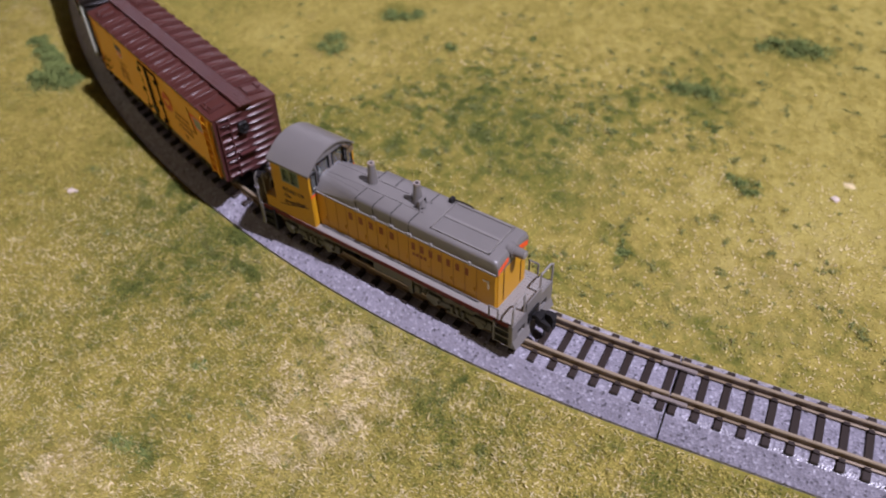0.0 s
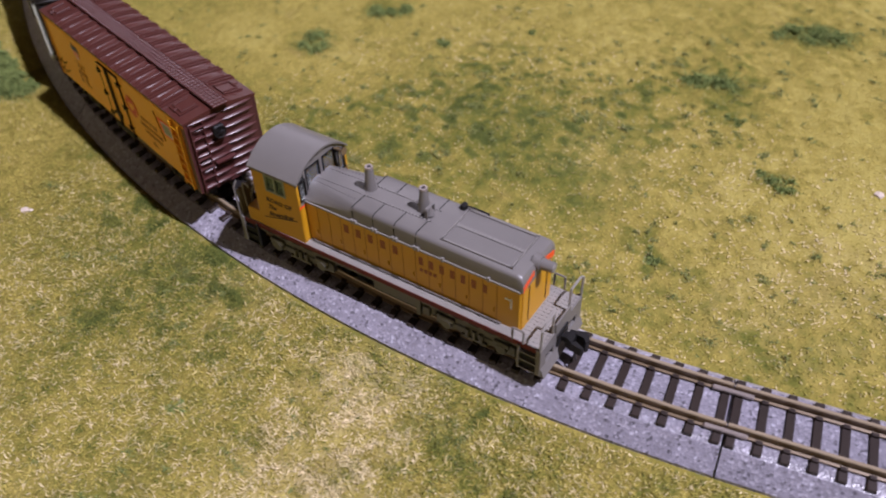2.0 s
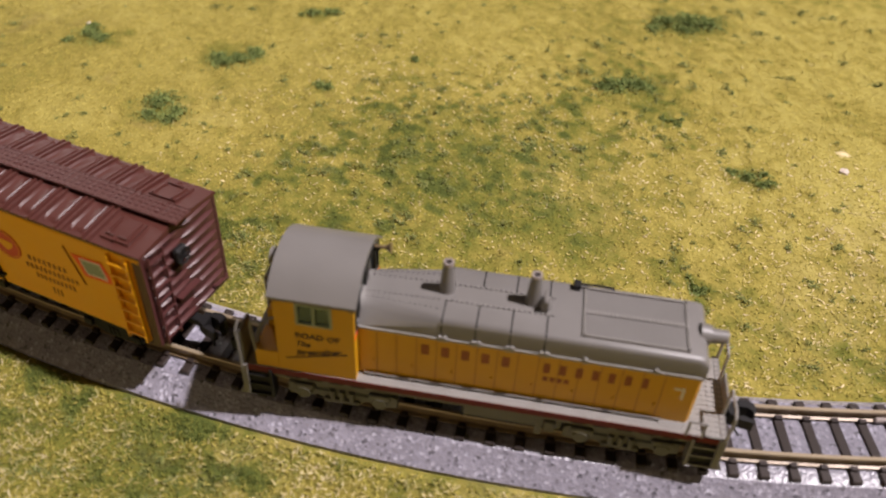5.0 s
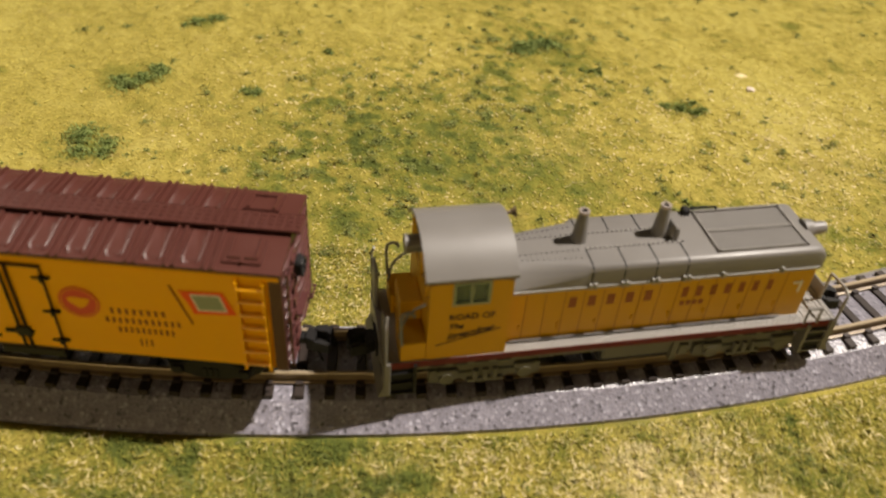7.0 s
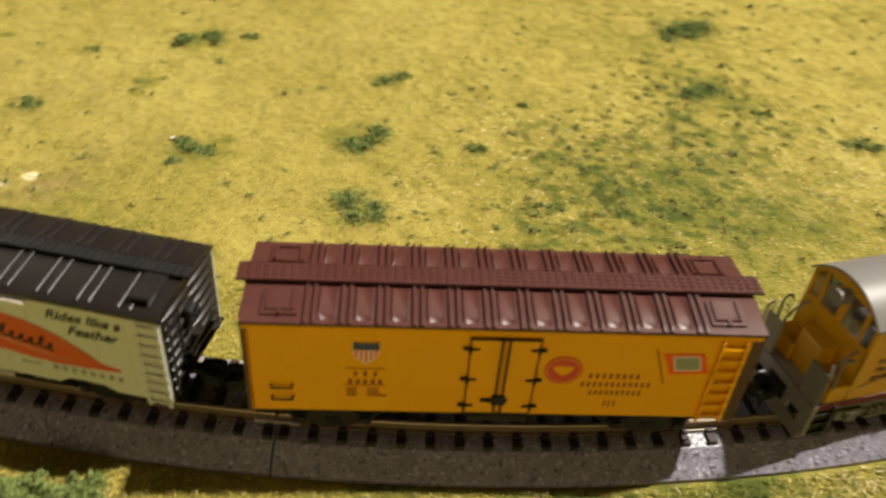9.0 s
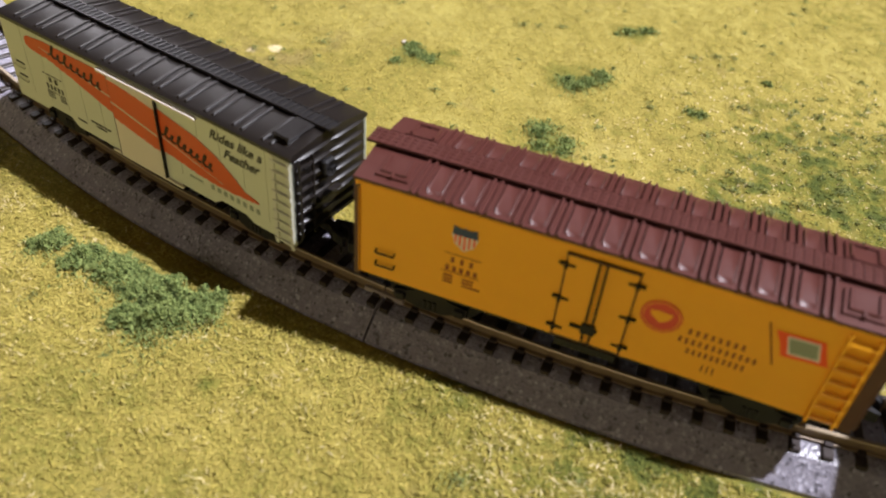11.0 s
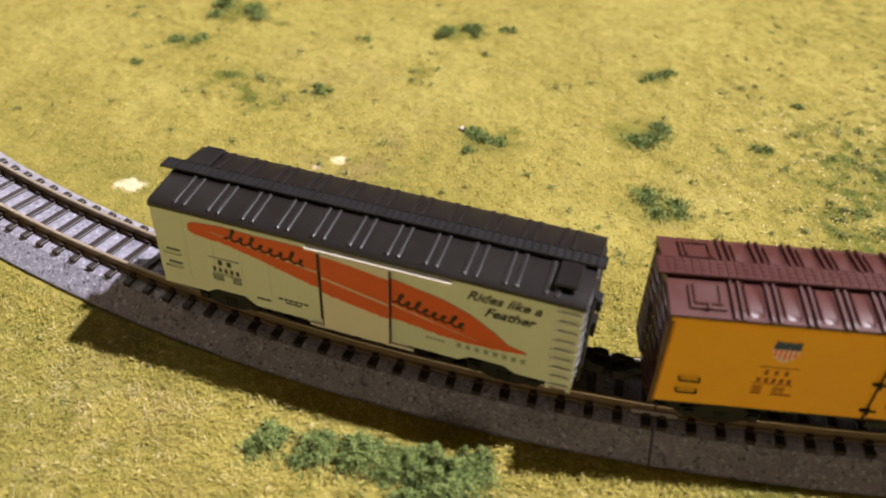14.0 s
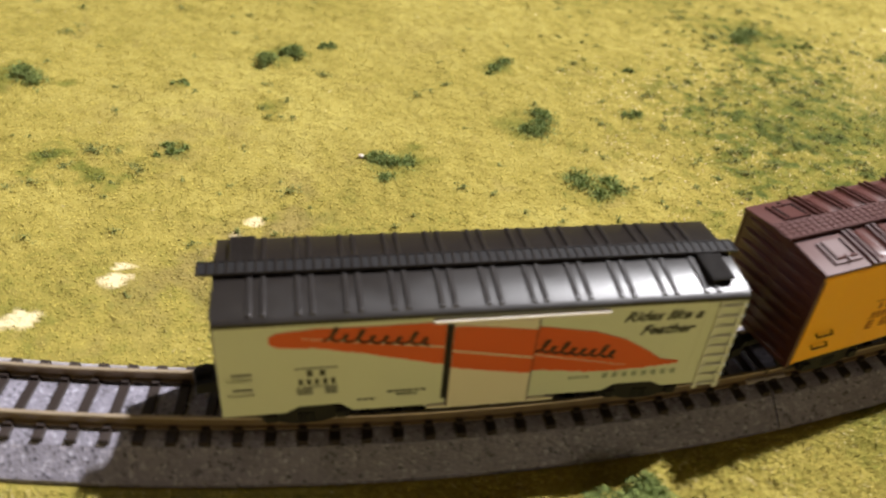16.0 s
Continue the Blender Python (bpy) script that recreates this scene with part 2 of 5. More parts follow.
def prism(bm, pts, axis, a, b):
    """A polygon in the plane across axis, drawn out from a to b."""
    def at(p, s):
        return {"x": (s, p[0], p[1]), "y": (p[0], s, p[1]), "z": (p[0], p[1], s)}[axis]
    lo = [bm.verts.new(at(p, a)) for p in pts]
    hi = [bm.verts.new(at(p, b)) for p in pts]
    n = len(pts)
    bm.faces.new(lo)
    bm.faces.new(hi[::-1])
    for i in range(n):
        bm.faces.new((lo[i], lo[(i + 1) % n], hi[(i + 1) % n], hi[i]))
    return bm


def loft(bm, rings):
    vs = [[bm.verts.new(p) for p in r] for r in rings]
    n = len(rings[0])
    for a, b in zip(vs, vs[1:]):
        for i in range(n):
            bm.faces.new((a[i], a[(i + 1) % n], b[(i + 1) % n], b[i]))
    bm.faces.new(vs[0])
    bm.faces.new(vs[-1][::-1])
    return bm


def cone(bm, p, q, r0, r1, n=12):
    p, q = Vector(p), Vector(q)
    d = (q - p).normalized()
    s = d.cross(Vector((0, 0, 1)) if abs(d.z) < 0.9 else Vector((1, 0, 0))).normalized()
    u = d.cross(s)
    rings = [[c + (s * math.cos(k * 2 * math.pi / n) + u * math.sin(k * 2 * math.pi / n)) * r for k in range(n)] for c, r in ((p, r0), (q, r1))]
    return loft(bm, rings)


def rod(bm, pts, r, n=6):
    for p, q in zip(pts, pts[1:]):
        cone(bm, p, q, r, r, n)
    return bm


def thing(name, label, category, m, group=""):
    ob = tagged(new(name), label, category, group)
    ob.matrix_world = m
    ob.empty_display_size = 0.01
    return ob


def nb():
    return bmesh.new()


def lettering(body, size, shear=0.0, thick=0.03, align="CENTER", bold=0.0):
    """Built-in font letters as a mesh bmesh in millimetres, in the x-z plane facing -y."""
    cu = bpy.data.curves.new("lettering", "FONT")
    cu.body, cu.size, cu.shear, cu.extrude, cu.align_x, cu.resolution_u, cu.offset = body, size, shear, thick, align, 3, bold
    ob = bpy.data.objects.new("lettering", cu)
    scene.collection.objects.link(ob)
    me = bpy.data.meshes.new_from_object(ob.evaluated_get(bpy.context.evaluated_depsgraph_get()))
    bm = nb()
    bm.from_mesh(me)
    bpy.data.objects.remove(ob)
    bpy.data.meshes.remove(me)
    bm.transform(Matrix.Rotation(radians(90), 4, "X"))
    return bm


def scribble(x0, x1, za, zb, h, loops, y, r=0.23):
    """A leaning looped stroke along a line that falls from za to zb, in place of script."""
    pts = []
    for i in range(loops * 8 + 1):
        f = i / (loops * 8)
        a = f * loops * 6.2832
        tall = h * (1.0 if i < 10 else 0.55 + 0.4 * (i // 8 % 4 == 2))
        z = tall * (0.5 - 0.5 * math.cos(a))
        pts.append((x0 + (x1 - x0) * f + 0.4 * z + 0.62 * math.sin(a), y, za + (zb - za) * f - h * 0.5 + z))
    return rod(nb(), pts, r, 4)


def bars(bm, x0, x1, z0, z1, y, count, lean=0.0, fill=0.55):
    """A row of plain upright bars, one for each letter, on a side that faces -y."""
    w = (x1 - x0) / count
    for i in range(count):
        a = x0 + w * (i + (1 - fill) / 2)
        b = a + w * fill
        prism(bm, [(a, z0), (b, z0), (b + lean, z1), (a + lean, z1)], "y", y - 0.03, y + 0.05)
    return bm


# ---- the track's plan: a 381 mm curve, then a straight ----
RAIL_TOP, RADIUS = 8.5, 381.0
CX, CY = 468.8, 213.5
JOINTS = (-24.06, 5.80, 35.66, 65.52)


def on_track(a, out=0.0):
    """Plan position in millimetres at angle a along the curve, out from its centre line."""
    r = RADIUS + out
    return CX - r * math.cos(radians(a)), CY + r * math.sin(radians(a))


def car_pose(a, inset=1.0, drop=0.0):
    x, y = on_track(a, -inset)
    return pose(x * MM, y * MM, (RAIL_TOP + drop) * MM, 0, 0, -(90 + a))

# ---- room ----


def slab(name, x0, x1, y0, y1, z0, z1, material, label, category=""):
    ob = part(name, bx(nb(), x0, x1, y0, y1, z0, z1), material)
    return tagged(ob, label, category or name.split("_")[0], "", "structure")


slab("floor", -1600, 2200, -1700, 2100, -960, -900, M_FLOOR, "brown carpeted room floor under the layout", "floor")
slab("ceiling", -1600, 2200, -1700, 2100, 2560, 2620, M_CEIL, "plain off-white ceiling over the layout", "ceiling")
slab("wall_west", -1660, -1600, -1700, 2100, -900, 2560, M_WALL, "plain warm beige room wall", "wall")
slab("wall_east", 2200, 2260, -1700, 2100, -900, 2560, M_WALL, "plain warm beige room wall", "wall")
slab("wall_south", -1600, 2200, -1760, -1700, -900, 2560, M_WALL, "plain warm beige room wall", "wall")
slab("wall_north", -1600, 2200, 2100, 2160, -900, 2560, M_WALL, "plain warm beige room wall", "wall")


def layout_table():
    t = thing("layout_table", "plywood train layout table under the grass mat", "table", pose(0, 0, 0))
    part("board", bx(nb(), -300, 1300, -700, 1150, -24, -4, 1.5), M_PLY, t)
    leg = part("leg", bx(nb(), -35, 35, -35, 35, -900, -24, 2), M_PLY, t)
    leg.matrix_local = pose(-0.22, -0.62, 0)
    for x, y in ((1220, -620), (-220, 1070), (1220, 1070)):
        again(leg, t, x, y)


layout_table()

# ---- ground ----
# foliage patches: centre x, y and radius in millimetres
TUFTS = (252.1, 297.7, 7, 229, 384.4, 5, 203.9, 337.2, 4, 180.4, 284.1, 7, 190.1, 243.8, 8, 156.5, 241.8, 7, 227.2, 234.6, 5, 187.6, 210.2,
    3, 253.5, 374.1, 8, 240.3, 329.3, 2, 212.6, 395.2, 2, 254.4, 281.3, 3, 230.4, 131.2, 8, 199.7, 92.7, 5, 214.5, 194.7, 2, 218.2,
    117.1, 3, 279, 124.4, 11, 152.1, 97.3, 3, 23.3, 127.2, 4, 45.8, 137.5, 2)
TUFTS2 = (51.7, 121.1, 4, 58.5, 101.5, 4, 67.5, 96.2, 3, 130.5, 105.1, 4, 59, 273.2, 2, 68.2, 256.1, 2, 79.6, 97.8, 6, 248.1, 358.9, 2,
    221.1, 308.8, 3, 142.9, 60.5, 4, 175.5, 192.8, 4, 164.2, 183.6, 5, 187.6, 278, 2, 260.4, 46.7, 3, 47.2, 172, 4, 61.4, 171.3, 5)
# wide greener and paler stretches: centre, radius, share
GREENER = (85, 360, 45, .12, 50, 340, 30, .1, 70, 195, 22, .6, 74, 232, 12, .45, 72, 150, 15, .45, 84, 170, 9, .4, 80, 110, 10, .3, 183.6, 139.1, 34, 0.27, 166.5, 166.3, 30, 0.3, 127.4, 190.9, 22, 0.3, 206,
    362, 11, 0.35, 60.3, 167.3, 14, 0.34, 46.2, 173, 9, 0.3, 86.5, 91.5, 10, 0.3, 159.2, 126, 16, 0.2, 246.7, 134.5, 22, 0.2, 23.3,
    129.2, 12, 0.15, 177.8, 174.3, 15, 0.2, 68.6, 182.1, 10, 0.25, 229.3, 120.4, 22, 0.22, 104.1, 59.7, 12, 0.15)
# where moss-like crumbs gather and where bare straw shows: centre, radius, density
MOSSY = (203, 361, 12, .9, 218, 308, 6, .7, 195, 352, 7, .6, 142, 203, 20, .9, 185, 177, 22, .9, 226, 140, 14, 1, 121, 200, 13, .8, 143, 164, 18, .7, 178, 157, 18, .9, 194, 146, 16, .9, 208, 121, 14, .8, 152, 97, 8, .7,
    131, 104, 7, 1, 69, 166, 9, 1, 58, 167, 8, .9, 63, 149, 8, .8, 46, 172, 6, .8, 86, 93, 8, .9, 67, 121, 6, .7, 82, 79, 9, .9, 140, 63, 9, .8)
MOSSY2 = (233, 133, 12, 1, 183, 164, 16, .6, 200, 174, 14, .7, 165, 177, 16, .9, 170, 158, 14, .7, 77, 123, 8, .7, 84, 92, 8, .8, 73, 172, 9, 1, 72, 194, 9, .9, 67, 211, 9, .7,
    66, 78, 8, .6, 94, 53, 8, .7, 165, 323, 12, .6, 172, 187, 14, .6, 156, 187, 12, .8, 52, 118, 5, .8, 25, 125, 5, .8)
STRAW = (177, 63, 20, .9, 197, 62, 16, .7, 189, 99, 10, .5, 172, 132, 15, .6, 74, 112, 13, .95, 58, 103, 11, .9, 48, 110, 9, .8, 8, 134, 9, .9, 87, 161, 6, .6, 154, 65, 14, .7,
    150, 82, 10, .5, 76, 117, 8, .8, 72, 158, 6, .5, 162, 231, 10, .4, 80, 356, 16, .35, 165, 235, 12, .3, 110, 75, 8, .4)
# browner stretches
BROWNER = (165, 318, 9, .7, 180, 312, 8, .5, 215, 325, 12, .45, 150, 345, 12, .6, 160, 333, 9, .6, 205, 340, 9, .35, 120, 365, 14, .5, 95, 352, 10, .4, 230, 345, 12, .3, 190, 300, 10, .3,
    80, 345, 12, .35, 60, 330, 10, .35, 176, 66, 12, .3, 58, 106, 10, .45, 8, 132, 10, .5, 250, 250, 14, .25)
PALER = (187.5, 76.1, 24, 0.3, 70.7, 110.2, 14, 0.34, 43.5, 115.3, 11, 0.3, 10.1, 133.8, 10, 0.36, 209.7, 62.2, 20, 0.25, 167.9, 325.4, 9,
    0.2, 151.6, 225.6, 14, 0.18, 197.6, 302.5, 25, 0.12, 59.7, 331.5, 40, 0.12, 141.5, 261.6, 12, 0.2)


def lattice(seed, n=256):
    return np.random.RandomState(seed).rand(n, n)


def vnoise(x, y, seed):
    """Smooth value noise at plan points, 0 to 1."""
    g = lattice(seed)
    xi, yi = np.floor(x).astype(int), np.floor(y).astype(int)
    fx, fy = x - xi, y - yi
    fx, fy = fx * fx * (3 - 2 * fx), fy * fy * (3 - 2 * fy)
    a, b = g[xi % 256, yi % 256], g[(xi + 1) % 256, yi % 256]
    c, d = g[xi % 256, (yi + 1) % 256], g[(xi + 1) % 256, (yi + 1) % 256]
    return (a * (1 - fx) + b * fx) * (1 - fy) + (c * (1 - fx) + d * fx) * fy


def field(spots, x, y):
    """Sum of round spots (x, y, radius, strength) at plan points."""
    f = np.zeros_like(x, dtype=float)
    for cx, cy, r, k in zip(*[iter(spots)] * 4):
        f = f + k * np.exp(-((x - cx) ** 2 + (y - cy) ** 2) / (r * r))
    return f


def brown_share(x, y):
    """How far the turf turns brown at plan points."""
    e = np.minimum(field(BROWNER, x, y), 1) * np.clip(2.0 * (vnoise(x / 5, y / 5, 41) + 0.5 * (vnoise(x / 1.8, y / 1.8, 42) - 0.5) - 0.25), 0, 1)
    return np.maximum(0.75 * e, 0.5 * np.clip(4 * (vnoise(x / 4.5, y / 4.5, 43) - 0.86), 0, 1))


def green_share(x, y):
    """How green the turf is at plan points in millimetres, 0 straw to 1 dark green; and how bare and pale."""
    near = 0.5 + 0.5 * np.clip((250 - y) / 110, 0, 1)
    g = 0.25 + 0.20 * (vnoise(x / 38, y / 38, 3) - 0.5) + near * (0.20 * (vnoise(x / 11, y / 11, 4) - 0.5) + 0.24 * (vnoise(x / 3.6, y / 3.6, 5) - 0.5) + 0.2 * (vnoise(x / 1.7, y / 1.7, 15) - 0.5))
    fine = 0.3 + 1.4 * vnoise(x / 2.4, y / 2.4, 16) * vnoise(x / 6, y / 6, 6) * 2
    for cx, cy, r, s in zip(*[iter(GREENER)] * 4):
        g = g + 0.6 * s * np.exp(-((x - cx) ** 2 + (y - cy) ** 2) / (r * r)) * (0.25 + 0.6 * fine)
    mossy, bare = np.minimum(field(MOSSY + MOSSY2, x, y), 1.2), np.minimum(field(STRAW, x, y), 1)
    blot = np.clip(3.2 * (vnoise(x / 3.2, y / 3.2, 31) + 0.4 * (vnoise(x / 1.6, y / 1.6, 32) - 0.5) - 0.56), 0, 1)
    # last term paints soft shading of broad mat folds into the green
    g = g + 0.05 * mossy * fine + (0.38 * mossy + 0.15 * near) * blot + 0.12 * np.clip((x - 140) / 60, 0, 1) * (vnoise(x / 60, y / 60, 35) - 0.5)
    for cx, cy, r, s in zip(*[iter(PALER)] * 4):
        g = g - 0.8 * s * np.exp(-((x - cx) ** 2 + (y - cy) ** 2) / (r * r))
    g = g - 0.12 * np.clip((x - 120) / 110, 0, 1)
    for cx, cy, r in zip(*[iter(TUFTS + TUFTS2)] * 3):
        d = np.hypot(x - cx, (y - cy)) / r + 1.3 * (vnoise(x / 3.1, y / 3.1, 8) - 0.5)
        g = np.maximum(g, np.where(d < 1.4, 0.56 - 0.26 * np.clip(d, 0, 1.4), 0))
    pale = (0.05 + 0.17 * np.clip((130 - x) / 30, 0, 1)) * bare * np.clip(1.7 * (vnoise(x / 6, y / 6, 33) + 0.5 * (vnoise(x / 2, y / 2, 34) - 0.5) - 0.12), 0, 1) * (1 - blot)
    for cx, cy, r in ((156.3, 355.2, 3.4), (149.0, 372.3, 4.0), (169.0, 324.4, 2.4), (164.9, 329.4, 1.6), (222.0, 71.5, 1.8), (160.4, 353.2, 2.2)):
        d = np.hypot((x - cx) * 1.5, y - cy) / r + 0.7 * (vnoise(x / 1.6, y / 1.6, 9) - 0.5)
        pale = np.maximum(pale, np.clip((1.0 - d) * 3, 0, 0.72))
    return np.clip(g, 0.0, 1.0), pale


def relief(x, y):
    """Height of the mat in millimetres."""
    h = (1.1 + 2.6 * np.clip((x - 130) / 80, 0, 1)) * (vnoise(x / 55, y / 55, 11) - 0.5) + 0.9 * (vnoise(x / 6, y / 6, 12) - 0.5) + 0.65 * (vnoise(x / 2.0, y / 2.0, 13) - 0.5)
    return h + 0.4 * (vnoise(x / 1.0, y / 1.0, 14) - 0.5) - 0.2


def float_layer(me, name, values):
    me.attributes.new(name, "FLOAT", "POINT").data.foreach_set("value", np.asarray(values, dtype=np.float32))


def raw_mesh(name, co, faces, material):
    """A mesh from coordinate and index arrays in metres; all faces alike in corner count."""
    me = bpy.data.meshes.new(name)
    k = faces.shape[1]
    me.vertices.add(len(co))
    me.vertices.foreach_set("co", co.astype(np.float32).ravel())
    me.loops.add(faces.size)
    me.loops.foreach_set("vertex_index", faces.astype(np.int32).ravel())
    me.polygons.add(len(faces))
    me.polygons.foreach_set("loop_start", np.arange(0, faces.size, k, dtype=np.int32))
    me.update(calc_edges=True)
    me.polygons.foreach_set("use_smooth", [False] * len(me.polygons))
    me.materials.append(material)
    return me


def off_track(x, y):
    """Distance of plan points from the track's centre line."""
    r = np.abs(np.hypot(x - CX, y - CY) - RADIUS)
    sx, sy = on_track(JOINTS[0])
    a = radians(JOINTS[0])
    along = -(x - sx) * math.sin(a) - (y - sy) * math.cos(a)
    return np.where(along > 0, np.abs((x - sx) * math.cos(a) - (y - sy) * math.sin(a)), r)


def ground_sheet():
    xs = np.concatenate([np.linspace(-300, -45, 24)[:-1], np.arange(-45, 330, 1.0), np.linspace(330, 1300, 90)])
    ys = np.concatenate([np.linspace(-700, -70, 60)[:-1], np.arange(-70, 470, 1.0), np.linspace(470, 1150, 70)])
    X, Y = np.meshgrid(xs, ys)
    x, y = X.ravel(), Y.ravel()
    z = relief(x, y)
    g, p = green_share(x, y)
    z = z * np.clip((off_track(x, y) - 13) / 6, 0.12, 1) + 0.9 * np.clip((22 - off_track(x, y)) / 7, 0, 1)
    nx, ny = len(xs), len(ys)
    i = np.arange(nx * ny).reshape(ny, nx)
    f = np.stack([i[:-1, :-1], i[:-1, 1:], i[1:, 1:], i[1:, :-1]], -1).reshape(-1, 4)
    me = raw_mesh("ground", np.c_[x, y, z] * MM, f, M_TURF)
    float_layer(me, "green", g)
    float_layer(me, "pale", p)
    float_layer(me, "brown_tint", brown_share(x, y))
    me.polygons.foreach_set("use_smooth", [True] * len(me.polygons))
    ob = new("ground", me)
    return tagged(ob, "straw-yellow and green flocked grass mat covering the layout", "grass mat", "", "structure")


ground_sheet()

SLIVER_F = np.array([(0, 1, 2), (0, 3, 1), (1, 3, 2), (2, 3, 0)])


def strands(x, y, z, length, thick, tilt, green, pale, rng):
    """Short flock strands as one mesh: slivers lying any way round, tilted by up to tilt."""
    n = len(x)
    a, t = rng.rand(n) * 6.283, (rng.rand(n) - 0.5) * 2 * tilt
    d = np.stack([np.cos(a) * np.cos(t), np.sin(a) * np.cos(t), np.sin(t)], -1)
    w = np.stack([-np.sin(a), np.cos(a), np.zeros(n)], -1)
    u = np.cross(d, w)
    c = np.stack([x, y, z], -1)
    h, k = (length / 2)[:, None], thick[:, None]
    bend = (rng.rand(n) - 0.5)[:, None] * h * 0.5
    v = np.stack([c - d * h, c + d * h, c + w * (k + bend), c + u * -k * np.sign(u[:, 2:] + 1e-9) + w * bend * 0.8 - w * k], 1)
    co = v.reshape(-1, 3) * MM
    f = (SLIVER_F[None] + (np.arange(n) * 4)[:, None, None]).reshape(-1, 3)
    return co, f, np.repeat(green, 4), np.repeat(pale, 4)


def turf():
    rng = np.random.RandomState(5)
    x = np.concatenate([rng.rand(250000) * 125 + 2, rng.rand(290000) * 320 - 8])
    y = np.concatenate([rng.rand(250000) * 370 + 20, rng.rand(290000) * 480 - 25])
    ok = off_track(x, y) > 13.3
    x, y = x[ok], y[ok]
    g, p = green_share(x, y)
    keep = rng.rand(len(x)) > np.clip(p - 0.6, 0, 1) * 4
    x, y, g, p = x[keep], y[keep], g[keep], p[keep]
    near = np.clip((135 - x) / 30, 0, 1)
    mid = np.clip((235 - y) / 40, 0, 1) * np.clip((235 - x) / 40, 0, 1)
    patch = np.clip(2.6 * (vnoise(x / 4, y / 4, 21) - 0.36), 0, 1) * np.clip(2.2 * (vnoise(x / 1.5, y / 1.5, 22) - 0.22), 0, 1)
    bare = np.minimum(field(STRAW, x, y), 1)
    fleck = (rng.rand(len(x)) < 0.002 + 0.12 * mid + 0.10 * mid * patch + (0.45 + 0.5 * near) * bare * patch + 0.12 * near * patch) * (0.3 + 0.7 * rng.rand(len(x)))
    p = np.maximum(np.where(p > 0.3, p * (0.5 + 0.8 * rng.rand(len(x))), 0), fleck * np.clip(1.3 - 1.6 * g, 0, 1))
    p = p * np.where((y > 235) & (p < 0.999), 0.55, 1.0)
    g = np.clip(g + (0.05 + 0.08 * near + 0.12 * mid) * rng.randn(len(x)), 0, 1)
    z = relief(x, y) * np.clip((off_track(x, y) - 13) / 6, 0.12, 1) + 0.9 * np.clip((22 - off_track(x, y)) / 7, 0, 1) + 0.04 + (0.26 + 0.55 * near) * rng.rand(len(x)) + 0.15 * (fleck > 0)
    long = (0.5 + 0.5 * rng.rand(len(x))) * (1 + 0.75 * near * rng.rand(len(x)) + 0.4 * (fleck > 0))
    fat = (0.09 + 0.08 * rng.rand(len(x))) * (1 - 0.42 * near)
    co, f, gg, pp = strands(x, y, z, long, fat, 0.7, g, np.minimum(p, 1), rng)
    me = raw_mesh("turf", co, f, M_GRAIN)
    float_layer(me, "green", gg)
    float_layer(me, "pale", pp)
    float_layer(me, "brown_tint", np.repeat(brown_share(x, y) * (0.6 + 0.6 * rng.rand(len(x))), 4))
    tagged(new("turf", me), "loose straw and green foam flock over the grass mat", "grass", "", "stuff")


turf()


def moss():
    """Small crumbs of green ground foam, thick in some stretches and scattered in the rest."""
    rng = np.random.RandomState(8)
    x, y = rng.rand(26000) * 320, rng.rand(26000) * 480 - 20
    thick = np.minimum(field(MOSSY + MOSSY2, x, y), 1.3) * (0.35 + 1.1 * vnoise(x / 7, y / 7, 25))
    few = np.where(y > 250, 0.6, 1.0) * 0.020 + 0.030 * (vnoise(x / 26, y / 26, 26) > 0.55) + 0.03 * np.clip((220 - y) / 80, 0, 1)
    ok = (rng.rand(len(x)) < 0.7 * few + 0.22 * thick) & (off_track(x, y) > 14.5)
    x, y, thick = x[ok], y[ok], thick[ok]
    r = (0.6 + 1.15 * rng.rand(len(x)) ** 1.6) * (1 + 0.5 * (rng.rand(len(x)) < 0.15))
    n = (8 + 20 * r * r).astype(int)
    k = np.repeat(np.arange(len(x)), n)
    a, q = rng.rand(len(k)) * 6.283, np.abs(rng.randn(len(k))) * 0.75
    lean = np.repeat(rng.rand(len(x)) * 3.14, n)
    u, v = np.cos(a) * q * r[k] * 1.35, np.sin(a) * q * r[k] * 0.8
    px, py = x[k] + u * np.cos(lean) - v * np.sin(lean), y[k] + u * np.sin(lean) + v * np.cos(lean)
    pz = relief(px, py) * np.clip((off_track(px, py) - 13) / 6, 0.12, 1) + 0.1 + 0.5 * r[k] * np.sqrt(np.clip(1 - q * q / 2, 0, 1)) * rng.rand(len(k))
    co, f, _, _ = strands(px, py, pz, 0.5 + 0.7 * rng.rand(len(k)), 0.06 + 0.08 * rng.rand(len(k)), 1.1, 0 * px, 0 * px, rng)
    tagged(new("moss", raw_mesh("moss", co, f, M_MOSS)), "scattered dark green foam crumbs on the grass mat", "ground foam", "", "stuff")


moss()


